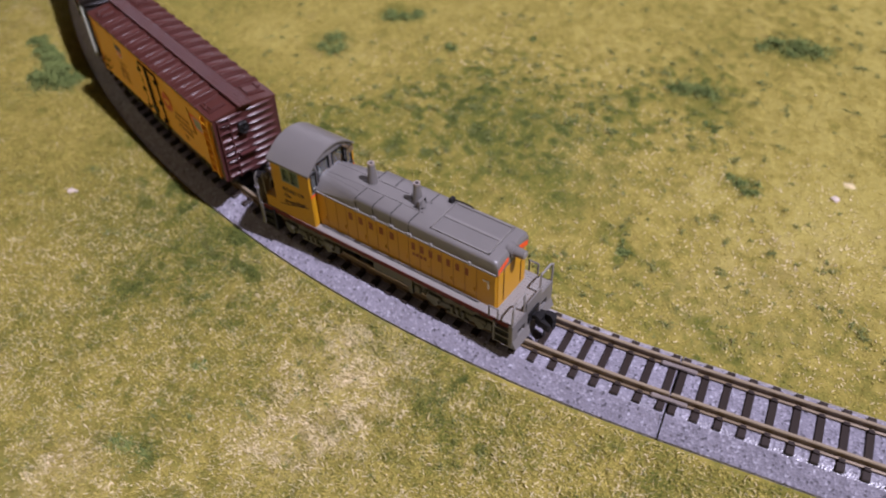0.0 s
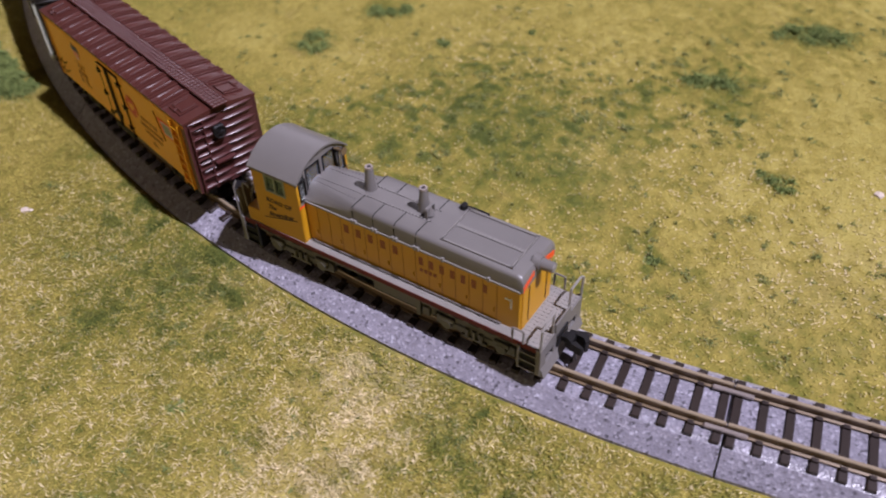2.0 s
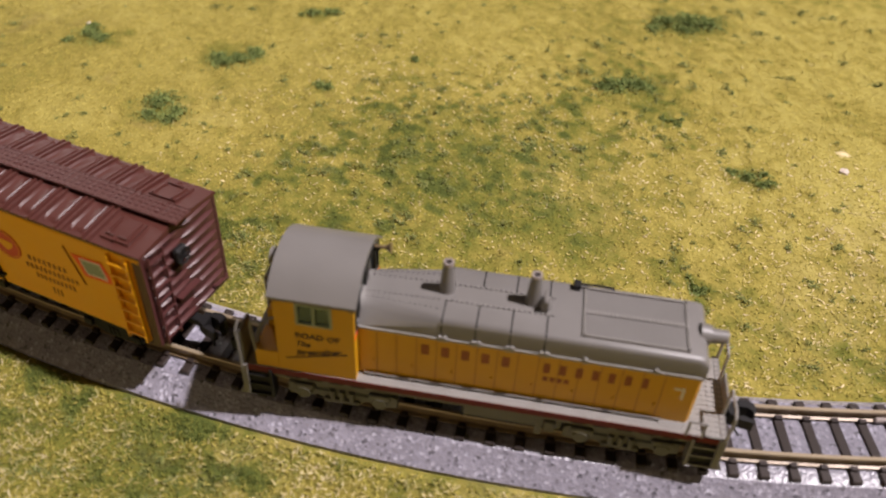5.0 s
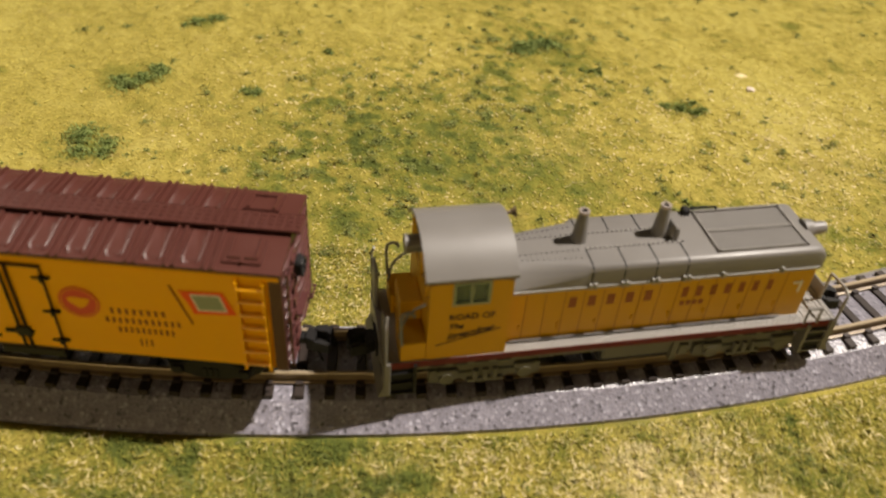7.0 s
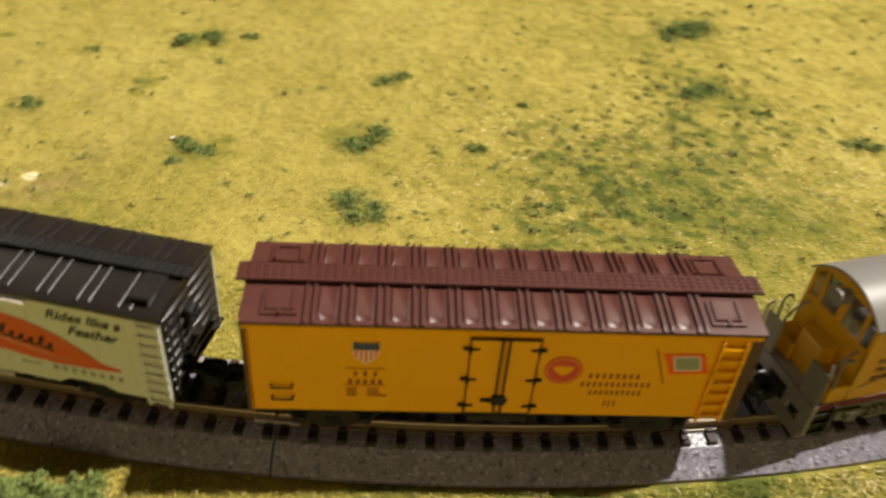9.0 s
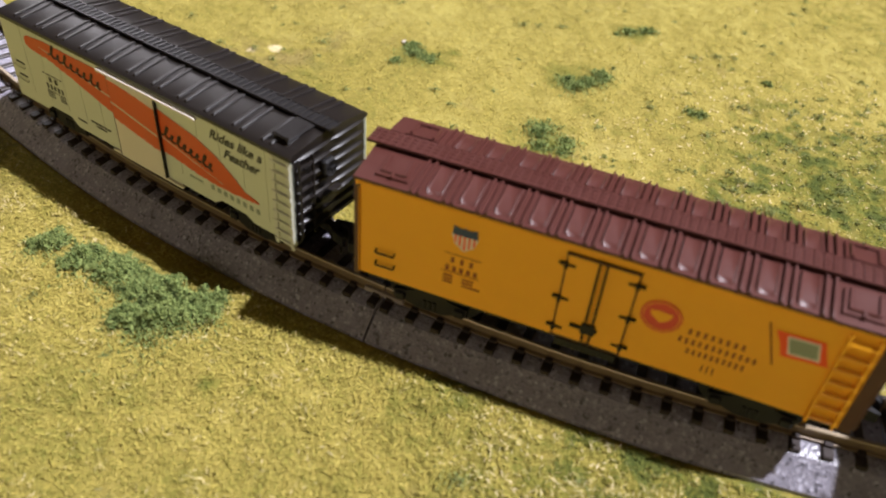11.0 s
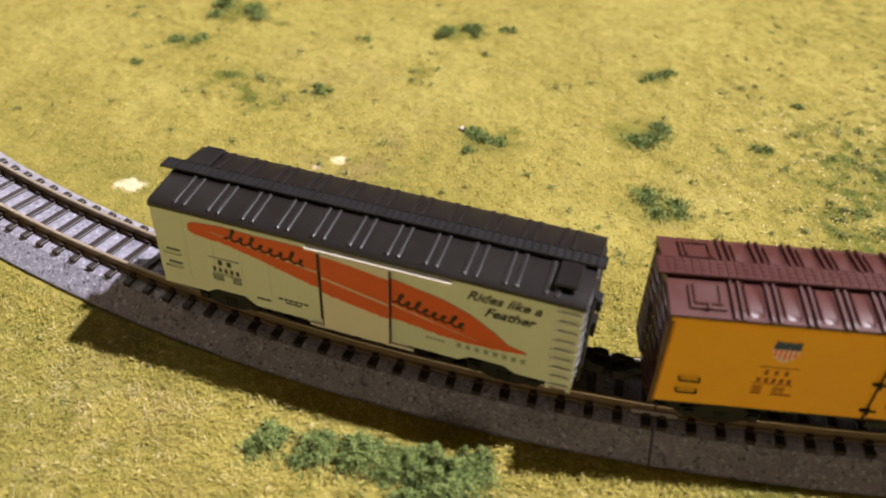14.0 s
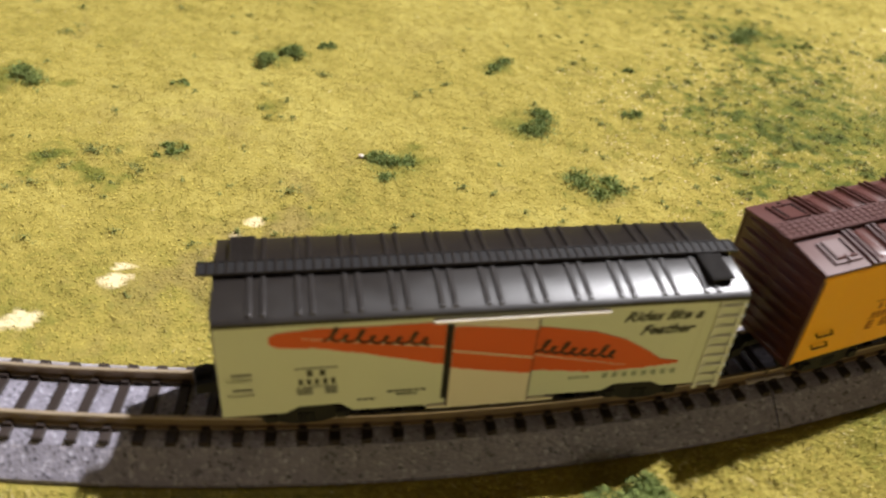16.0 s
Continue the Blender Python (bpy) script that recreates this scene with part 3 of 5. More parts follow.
def clump(name, label, blobs, count, seed, tone, tall, parent=None):
    """A bush of foam clumps: many small uneven lumps gathered round a few centres."""
    rng = np.random.RandomState(seed)
    X, Y, Z, S = [], [], [], []
    tot = sum(b[2] ** 2 for b in blobs)
    for cx, cy, r in blobs:
        n = int(count * r * r / tot)
        a, q = rng.rand(n) * 6.283, np.abs(rng.randn(n)) * 0.55
        wob = 0.45 + 1.1 * vnoise(cx + 3 * np.cos(a), cy + 3 * np.sin(a), seed)
        x, y = cx + np.cos(a) * q * r * wob, cy + np.sin(a) * q * r * wob
        top = tall * r * np.sqrt(np.clip(1 - q ** 2, 0, 1)) * (0.45 + 0.9 * vnoise(x / 1.5, y / 1.5, seed + 1))
        z = relief(x, y) + 0.2 + top * (0.15 + 0.75 * np.sqrt(rng.rand(n)))
        X.append(x), Y.append(y), Z.append(z), S.append(0.75 + 1.05 * rng.rand(n))
    x, y, z, s = (np.concatenate(v) for v in (X, Y, Z, S))
    x0, y0 = x.mean(), y.mean()
    g = np.clip(tone + 0.12 * (rng.rand(len(x)) - 0.5), 0, 1)
    co, f, gg, pp = strands(x - x0, y - y0, z, s, 0.07 + 0.07 * rng.rand(len(x)), 1.4, g, 0 * g, rng)
    me = raw_mesh(name, co, f, M_FOAM)
    float_layer(me, "green", gg)
    float_layer(me, "pale", pp)
    ob = new(name, me)
    ob.matrix_world = pose(x0 * MM, y0 * MM, 0)
    if parent:
        ob.parent = parent
        return ob
    return tagged(ob, label, "shrub", "foam shrubs on the mat", "")


for k, (cx, cy, r) in enumerate(zip(*[iter(TUFTS)] * 3)):
    rng = random.Random(300 + k)
    lumps = [(cx + r * rng.uniform(-0.75, 0.75), cy + r * rng.uniform(-1.0, 1.0), r * rng.uniform(0.3, 0.62)) for _ in range(5)]
    clump("foliage_tuft", "low green foam foliage tuft on the grass mat", lumps, int((70 + 34 * r * r) * (1.6 if k in (0, 8) else 1)), 40 + k, 0.74, 0.75 if k in (0, 8) else 0.32)
shrub = thing("foam_shrub", "bushy blue-green foam shrub beside the roadbed", "shrub", pose(0, 0, 0), "foam shrubs on the mat")
for k, (cx, cy, r) in enumerate(((75.9, 319.6, 3.6), (75.0, 310.5, 3.8), (75.0, 302.5, 4.2), (74.0, 294.3, 4.8), (70.0, 288.2, 6.6), (74.0, 283.2, 4.4), (66.0, 293.2, 3.4))):
    clump("clump", "", [(cx, cy, r), (cx - 0.5 * r, cy + 0.6 * r, 0.6 * r), (cx + 0.4 * r, cy - 0.5 * r, 0.5 * r)], int(210 * r * r), 90 + k, 0.84, 0.8, shrub)


def chip(x, y, r, label):
    bm = nb()
    bmesh.ops.create_icosphere(bm, subdivisions=1, radius=r)
    for v in bm.verts:
        v.co = Vector((v.co.x * (0.8 + 0.5 * random.random()), v.co.y * (0.8 + 0.5 * random.random()), v.co.z * 0.55))
    ob = part("chip", bm, M_CHIP)
    ob.matrix_world = pose(x * MM, y * MM, (0.5 + float(relief(np.array([x]), np.array([y]))[0])) * MM, 0, 0, random.random() * 90)
    tagged(ob, label, "debris", "pale chips on the mat")


for x, y, r in ((49, 223, 1.1), (54, 328, 0.5), (50, 222, 0.7), (213, 71, 1.2), (187, 293, 0.8)):
    chip(x, y, r, "small pale chip lying on the grass mat")

# ---- couplers, trucks and other running gear ----


def coupler(parent, x, side, z=4.6):
    """Knuckle coupler with its shank, jaw and drooping trip pin; side +1 faces forward."""
    s = side
    bm = bx(nb(), min(x - 5 * s, x), max(x - 5 * s, x), -0.9, 0.9, z - 0.7, z + 0.7, 0.15)
    prism(bm, [(x - 1.2 * s, -1.2), (x + 0.4 * s, -1.9), (x + 0.4 * s, 1.5), (x - 1.2 * s, 1.2)], "z", z - 1.3, z + 1.3)
    prism(bm, [(x + 0.2 * s, -1.9), (x + 2.7 * s, -2.3), (x + 3.0 * s, -1.7), (x + 1.0 * s, -0.9)], "z", z - 1.0, z + 1.0)
    prism(bm, [(x + 0.2 * s, 0.4), (x + 2.0 * s, 0.3), (x + 2.9 * s, -0.6), (x + 3.3 * s, 0.2), (x + 2.8 * s, 1.5), (x + 1.6 * s, 1.9), (x + 0.2 * s, 1.5)], "z", z - 1.5, z + 1.5)
    c = part("coupler", bm, M_BLACK, parent, "black plastic knuckle coupler")
    part("trip_pin", rod(nb(), [(x + 0.4 * s, 0, z - 0.9), (x + 0.2 * s, 0, z - 2.4), (x + 0.9 * s, -0.5, z - 3.4), (x + 1.6 * s, -1.4, z - 3.7)], 0.22), M_BLACK, c)


def wheelset(parent, x, material):
    bm = nb()
    for y in (-1, 1):
        cone(bm, (x, y * 3.6, 2.9), (x, y * 4.0, 2.9), 3.3, 3.3, 20)
        cone(bm, (x, y * 4.0, 2.9), (x, y * 5.2, 2.9), 2.9, 2.75, 20)
    cone(bm, (x, -6.4, 2.9), (x, 6.4, 2.9), 0.5, 0.5, 8)
    return part("wheelset", bm, material, parent)


def freight_truck(parent, x):
    """Two-axle truck: arched side frames with journal boxes and springs, bolster, two wheelsets."""
    bm = nb()
    for s in (-1, 1):
        a, b = sorted((s * 6.3, s * 7.3))
        prism(bm, [(x - 6.6, 2.2), (x - 4.6, 2.0), (x - 2.2, 1.1), (x + 2.2, 1.1), (x + 4.6, 2.0), (x + 6.6, 2.2), (x + 6.6, 3.9), (x + 4.4, 4.2), (x + 1.9, 5.2), (x - 1.9, 5.2), (x - 4.4, 4.2), (x - 6.6, 3.9)], "y", a, b)
        c, d = sorted((s * 7.3, s * 7.9))
        for k in (-5.3, 5.3):
            bx(bm, x + k - 0.9, x + k + 0.9, c, d, 2.1, 3.7, 0.2)
        for k in (-0.9, 0, 0.9):
            cone(bm, (x + k, s * 7.2, 1.7), (x + k, s * 7.2, 3.4), 0.38, 0.38, 8)
    bx(bm, x - 1.3, x + 1.3, -6.6, 6.6, 3.4, 4.8)
    t = part("truck", bm, M_BLACK, parent, "black two-axle freight truck")
    for k in (-5.3, 5.3):
        wheelset(t, x + k, M_BLACK)
    return t


def ladder(parent, name, x0, x1, y, z0, z1, rungs, material, label="", r=0.2, d=0.55, stile=0.45):
    """Ladder on a side that faces -y: two stiles and its rungs."""
    bm = bx(nb(), x0, x0 + stile, y - d, y, z0, z1)
    bx(bm, x1 - stile, x1, y - d, y, z0, z1)
    l = part(name, bm, material, parent, label)
    for i in range(rungs):
        z = z0 + (i + 0.5) * (z1 - z0) / rungs
        part("rung", rod(nb(), [(x0, y - d * 0.8, z), (x1, y - d * 0.8, z)], r), material, l)
    return l


def ribbed_end(parent, s, xe, w, z0, z1, ze, material, ribs=9):
    """Pressed steel car end with horizontal tapering ribs; s is the way it faces along x."""
    pts = [(-w, z0), (w, z0), (w, z1), (0, ze), (-w, z1)]
    bm = prism(nb(), pts, "x", *sorted((xe - 0.9 * s, xe)))
    e = part("end_wall", bm, material, parent, smooth=True)
    for a, b in ((-w + 0.7, 0.1), (-0.1, w - 0.7)):
        ring = []
        for t, r in ((0, 0.1), (0.2, 0.62), (0.8, 0.62), (1, 0.1)):
            y = a + (b - a) * t
            ring.append([(xe + s * r * math.cos(k), y, 0.75 * r * math.sin(k)) for k in np.linspace(-1.57, 1.57, 6)] + [(xe - s * 0.3, y, 0.75 * r), (xe - s * 0.3, y, -0.75 * r)])
        rib = part("end_rib", loft(nb(), ring), material, e, "", True)
        rib.matrix_local = pose(0, 0, (z0 + 1.2) * MM)
        for i in range(1, ribs):
            again(rib, e, 0, 0, z0 + 1.2 + i * (z1 - z0 - 1.6) / (ribs - 1))
    return e


def end_fittings(parent, s, xe, w, z0, z1, material):
    """Ladder, brake housing, hand wheel and grab bars on a car's end."""
    y0 = -w + 0.8
    l = part("end_ladder", bx(bx(nb(), *sorted((xe + 0.5 * s, xe + 0.9 * s)), y0, y0 + 0.35, z0 + 0.3, z1 - 0.4), *sorted((xe + 0.5 * s, xe + 0.9 * s)), y0 + 3.2, y0 + 3.5, z0 + 0.3, z1 - 0.4), material, parent)
    for i in range(7):
        z = z0 + 1.4 + i * (z1 - z0 - 3) / 6
        part("rung", rod(nb(), [(xe + 0.8 * s, y0, z), (xe + 0.8 * s, y0 + 3.5, z)], 0.22), material, l)
    part("brake_housing", bx(nb(), *sorted((xe + 0.3 * s, xe + 1.5 * s)), -3.0, -0.4, z1 - 5.6, z1 - 2.8, 0.3), M_BLACK, parent)
    bm = nb()
    for k in range(14):
        a, b = k * 6.283 / 14, (k + 1) * 6.283 / 14
        rod(bm, [(xe + 1.6 * s, -1.7 + 1.45 * math.cos(a), z1 - 4.4 + 1.45 * math.sin(a)), (xe + 1.6 * s, -1.7 + 1.45 * math.cos(b), z1 - 4.4 + 1.45 * math.sin(b))], 0.2, 5)
    for k in range(5):
        a = k * 6.283 / 5
        rod(bm, [(xe + 1.6 * s, -1.7, z1 - 4.4), (xe + 1.6 * s, -1.7 + 1.45 * math.cos(a), z1 - 4.4 + 1.45 * math.sin(a))], 0.14, 5)
    rod(bm, [(xe + 1.4 * s, -1.7, z1 - 4.4), (xe + 2.0 * s, -1.7, z1 - 4.4)], 0.3, 6)
    part("brake_wheel", bm, M_BLACK, parent)
    part("brake_step", bx(nb(), *sorted((xe + 0.4 * s, xe + 1.6 * s)), -4.2, 1.0, z0 + 7.0, z0 + 7.4), material, parent)
    part("grab_bar", rod(nb(), [(xe + 0.4 * s, w - 4.2, z0 + 2.2), (xe + 1.0 * s, w - 4.2, z0 + 2.2), (xe + 1.0 * s, w - 1.0, z0 + 2.2), (xe + 0.4 * s, w - 1.0, z0 + 2.2)], 0.2), material, parent)


def underframe(parent, half, z):
    bm = bx(nb(), -half + 2, half - 2, -1.6, 1.6, z - 2.4, z)
    bx(bm, -half + 1, half - 1, -7.6, 7.6, z - 0.7, z + 0.4)
    for k in (-14, -5, 5, 14):
        bx(bm, k - 0.4, k + 0.4, -7.4, 7.4, z - 1.9, z - 0.5)
    u = part("underframe", bm, M_BLACK, parent, "black car underframe")
    part("brake_cylinder", cone(nb(), (-8, -4.2, z - 2.0), (-3, -4.2, z - 2.0), 1.3, 1.3, 12), M_BLACK, u)
    return u


# ---- refrigerator car ----


def refrigerator_car():
    t = thing("refrigerator_car", "yellow model refrigerator car with oxide brown roof and ends", "model freight car", car_pose(0.44, 0.6), "train cars on the track")
    L, W, z0, z1, zp = 39.4, 9.2, 7.2, 26.0, 27.6
    underframe(t, L, z0)
    for x in (-26.5, 26.5):
        freight_truck(t, x)
    part("body", bx(nb(), -L + 0.8, L - 0.8, -W + 0.05, W - 0.05, z0, z1), M_YEL, t, "glossy yellow car sides")
    # fascia strip with rivets under the eaves
    for s in (-1, 1):
        bm = bx(nb(), -L + 0.2, L - 0.2, *sorted((s * (W - 0.1), s * (W + 0.2))), z1 - 1.0, z1 - 0.1)
        for i in range(96):
            x = -L + 0.8 + i * (2 * L - 1.6) / 95
            bx(bm, x - 0.16, x + 0.16, *sorted((s * W, s * (W + 0.33))), z1 - 0.75, z1 - 0.4)
        part("fascia", bm, M_YEL, t)
    part("side_sill", bx(bx(nb(), -L + 2, L - 2, -W + 0.5, -W + 1.2, z0 - 0.9, z0), -L + 2, L - 2, W - 1.2, W - 0.5, z0 - 0.9, z0), M_BLACK, t)
    # roof: two slopes with seam ribs and pressed panels
    half = W + 0.35
    bm = prism(nb(), [(-half, z1 - 0.1), (half, z1 - 0.1), (half, z1 + 0.45), (0, zp), (-half, z1 + 0.45)], "x", -L - 0.2, L + 0.2)
    slope = (zp - z1 - 0.45) / half

    def roof_z(y):
        return zp - abs(y) * slope

    rf = part("roof", bm, M_BROWN, t, "glossy oxide brown pressed roof", True)
    for s in (-1, 1):
        seam = part("roof_seam", loft(nb(), [[(-0.28, s * y, roof_z(y) - 0.1), (-0.16, s * y, roof_z(y) + h), (0.16, s * y, roof_z(y) + h), (0.28, s * y, roof_z(y) - 0.1)] for y, h in ((1.6, 0.5), (half - 0.9, 0.58), (half + 0.12, 0.46))]), M_BROWN, rf)
        seam.matrix_local = pose((-29.5 - 0.6) * MM, 0, 0)
        ring = []
        for y, h, w in ((2.1, 0.0, 1.1), (2.6, 0.46, 1.4), (half - 1.8, 0.5, 1.4), (half - 1.1, 0.34, 1.3), (half - 0.7, 0.0, 0.9)):
            ring.append([(w * k, s * y, roof_z(y) + h * q - 0.05) for k, q in ((-1, 0), (-0.95, 0.8), (-0.86, 1), (-0.76, 0.8), (-0.66, 0.5), (0.66, 0.5), (0.76, 0.8), (0.86, 1), (0.95, 0.8), (1, 0))])
        panel = part("roof_panel", loft(nb(), ring), M_BROWN, rf, "", True)
        panel.matrix_local = pose((-29.5 + 59.0 / 22) * MM, 0, 0)
        for i in range(12):
            x = -29.5 + i * 59.0 / 11
            for off in (-0.6, 0.6):
                if (i, off) != (0, -0.6):
                    again(seam, rf, x + off)
            if 0 < i < 11:
                again(panel, rf, x + 59.0 / 22)
    # ice hatches at the four corners
    hatch = nb()
    prism(hatch, [(-2.7, 3.4), (2.7, 3.4), (2.7, half - 1.4), (-2.7, half - 1.4)], "z", 0, 0.4)
    for v in hatch.verts:
        v.co.z += roof_z(v.co.y)
    h = part("ice_hatch", hatch, M_BROWN, t)
    strap = rod(nb(), [(-1.9, 3.6, roof_z(3.6) + 0.5), (-1.9, 7.4, roof_z(7.4) + 0.55)], 0.26)
    rod(strap, [(1.9, 3.6, roof_z(3.6) + 0.5), (1.9, 7.4, roof_z(7.4) + 0.55)], 0.26)
    rod(strap, [(-1.9, 7.3, roof_z(7.4) + 0.55), (1.9, 7.3, roof_z(7.4) + 0.55)], 0.26)
    rod(strap, [(0, 7.0, roof_z(7) + 0.55), (0, 8.3, roof_z(8.3) + 0.5)], 0.32)
    p = part("hatch_latch", strap, M_BROWN, h)
    h.matrix_local = pose(0.0339, 0, 0)
    for x, r in ((-33.9, 0), (33.9, 180), (-33.9, 180)):
        o = again(h, t, x, 0, 0, r)
        again(p, o)
    # running board with cross battens
    bm = bx(nb(), -L - 1.6, L + 1.6, -2.05, 2.05, zp + 0.38, zp + 0.62)
    for q in (-2.05, 1.9):
        bx(bm, -L - 1.6, L + 1.6, q, q + 0.15, zp + 0.30, zp + 0.74)
    for i in range(62):
        x = -L - 1.0 + i * (2 * L + 2.0) / 61
        for q in range(4):
            bx(bm, x - 0.5, x + 0.5, -1.88 + q * 0.95, -1.04 + q * 0.95, zp + 0.56, zp + 0.80, 0.1)
    for i in range(13):
        x = -36 + i * 6
        bx(bm, x - 0.3, x + 0.3, -1.7, 1.7, zp - 0.6, zp + 0.5)
    part("running_board", bm, M_BROWN, t)
    for s in (-1, 1):
        ribbed_end(t, s, s * L, W, z0 - 0.6, z1, zp - 0.3, M_ENDBR, 9)
    end_fittings(t, 1, L, W, z0 - 0.6, z1, M_ENDBR)
    bm = bars(nb(), 0, 5.6, 25.0, 26.2, 0, 6, 0, 0.6)
    bm.transform(Matrix.Rotation(radians(90), 4, "Z"))
    m = part("end_number", bm, M_WHITE, t)
    m.matrix_local = pose((L + 0.05) * MM, 0.8 * MM, 0.0)
    for s in (-1, 1):
        coupler(t, s * (L + 2.2), s)
    # side ladders: near the front on each side
    y = -W
    ladder(t, "side_ladder", 33.0, 37.2, y, z0 - 0.2, z1 - 1.2, 7, M_YEL, "yellow side ladder", 0.3, 0.75)
    for s in (-1, 1):
        for q in (-1, 1):
            wide = 1.7 if q > 0 else 0.55
            a, b = sorted((q * (L - wide), q * (L + 0.12)))
            cp = part("corner_post", bx(nb(), a, b, *sorted((s * (W - 0.4), s * (W + 0.14))), z0 - 0.4, z1 - 0.1), M_ENDBR, t)
            bm = nb()
            for k in range(28):
                zz = z0 + 0.2 + k * 0.62
                bx(bm, q * (L - wide - 0.2) - 0.2, q * (L - wide - 0.2) + 0.2, *sorted((s * (W - 0.1), s * (W + 0.3))), zz, zz + 0.36, 0.08)
            part("riveted_strip", bm, M_YEL, cp)
    for z in (10.2, 12.8):
        part("grab_bar", rod(nb(), [(-35.6, y, z + 0.4), (-35.6, y - 0.6, z), (-32.4, y - 0.6, z), (-32.4, y, z + 0.4)], 0.17), M_BLACK, t)
    # plug door: two leaves, hinges, hinge rods and locking bars
    d = part("door", bx(bx(nb(), -5.2, -0.08, y - 0.28, y + 0.2, z0 + 0.5, z1 - 2.0, 0.06), 0.08, 5.2, y - 0.28, y + 0.2, z0 + 0.5, z1 - 2.0, 0.06), M_YEL, t, "yellow double door with black hardware")
    bm = bx(nb(), -5.5, 5.5, y - 0.42, y, z1 - 2.1, z1 - 1.75)
    for s in (-1, 1):
        bx(bm, *sorted((s * 5.2, s * 5.42)), y - 0.36, y, z0 + 0.4, z1 - 2.0)
    bx(bm, -5.5, 5.5, y - 0.3, y, z0 + 0.1, z0 + 0.5)
    part("door_frame", bm, M_DKBR, d)
    for s in (-1, 1):
        for z in (9.4, 15.4, 22.0):
            bm = bx(nb(), *sorted((s * 3.9, s * 6.4)), y - 0.5, y, z - 0.22, z + 0.22, 0.08)
            cone(bm, (s * 5.3, y - 0.5, z - 0.6), (s * 5.3, y - 0.5, z + 0.6), 0.3, 0.3, 8)
            part("hinge", bm, M_BLACK, d)
        part("locking_bar", rod(nb(), [(s * 0.55, y - 0.55, z0 + 0.2), (s * 0.55, y - 0.55, z1 - 1.6)], 0.2), M_BLACK, d)
    part("door_latch", bx(bx(nb(), -2.8, 1.4, y - 0.7, y - 0.2, 10.6, 11.1), -1.1, 1.1, y - 0.75, y - 0.2, 9.9, 11.9, 0.1), M_BLACK, d)
    part("door_sill", bx(nb(), -4.6, 5.0, y - 0.4, y + 0.8, z0 - 1.5, z0 - 0.1), M_BLACK, t)
    # emblems and lettering
    yy = y - 0.05
    bm = nb()
    cone(bm, (9.6, y, 17.6), (9.6, yy - 0.02, 17.6), 3.0, 3.0, 28)
    e = part("round_emblem", bm, M_PINK, t, "round red emblem")
    ringb = nb()
    for k in range(28):
        a, b = k * 6.283 / 28, (k + 1) * 6.283 / 28
        prism(ringb, [(9.6 + r * math.cos(q), 17.6 + r * math.sin(q)) for r, q in ((2.55, a), (2.68, a), (2.68, b), (2.55, b))], "y", yy - 0.06, y)
    prism(ringb, [(7.9, 18.4), (9.2, 18.6), (11.2, 18.4), (11.0, 17.6), (10.4, 16.9), (9.6, 16.4), (8.9, 16.9), (8.1, 17.6)], "y", yy - 0.06, y)
    part("emblem_ring", ringb, M_YEL, e)
    f = part("flag_emblem", prism(nb(), [(24.6, 21.6), (31.0, 21.9), (32.6, 17.7), (26.4, 17.3), (25.7, 19.4)], "y", yy - 0.02, y), M_ORED, t, "red flag emblem with a sage panel")
    part("flag_panel", prism(nb(), [(26.5, 20.9), (30.3, 21.1), (31.0, 18.5), (27.3, 18.3)], "y", yy - 0.06, y), M_SAGE, f)
    part("flag_rim", prism(nb(), [(26.2, 21.2), (30.5, 21.4), (31.4, 18.2), (27.1, 18.0)], "y", yy - 0.04, y), M_WHITE, f)
    part("flag_staff", rod(nb(), [(23.4, yy, 22.6), (25.9, yy, 15.2)], 0.13), M_LET, f)
    for (x0, x1, z, n) in ((13.6, 22.2, 15.9, 8), (12.6, 24.2, 14.0, 12), (14.2, 23.0, 12.1, 10)):
        part("lettering", bars(nb(), x0, x1, z, z + 1.05, y, n, 0, 0.42), M_LET, t)
    part("lettering", bars(nb(), 17.0, 19.4, 9.4, 10.8, y, 3, 0, 0.3), M_LET, t)
    sh = part("shield_emblem", prism(nb(), [(-22.9, 22.7), (-21.6, 22.3), (-21.0, 22.6), (-20.4, 22.3), (-19.1, 22.7), (-18.9, 20.9), (-19.4, 19.3), (-21.0, 18.1), (-22.6, 19.3), (-23.1, 20.9)], "y", yy - 0.02, y), M_WHITE, t, "striped shield emblem")
    part("shield_top", prism(nb(), [(-22.9, 22.7), (-21.6, 22.3), (-21.0, 22.6), (-20.4, 22.3), (-19.1, 22.7), (-18.95, 21.0), (-23.05, 21.0)], "y", yy - 0.05, y), M_BLUE, sh)
    for k in range(5):
        x = -22.5 + k * 0.75
        low = 19.5 - 1.15 * (1 - abs(x + 21.0) / 1.6)
        part("stripe", bx(nb(), x - 0.18, x + 0.18, yy - 0.05, y, low + 0.1, 21.0), M_ORED, sh)
    bm = bx(nb(), -24.0, -18.0, y - 0.03, y + 0.05, 16.9, 17.02)
    bx(bm, -24.4, -18.0, y - 0.03, y + 0.05, 13.15, 13.27)
    bars(bm, -23.4, -18.8, 15.2, 16.3, y, 3, 0, 0.35)
    bars(bm, -24.0, -18.2, 13.5, 14.5, y, 5, 0, 0.55)
    for i, z in enumerate((12.2, 11.5, 10.8)):
        bx(bm, -24.0, -22.4, y - 0.03, y + 0.05, z, z + 0.35)
        bx(bm, -20.8, -18.9 + 1.2 * (i == 2), y - 0.03, y + 0.05, z, z + 0.35)
    part("lettering", bm, M_LET, t)


# ---- boxcar ----


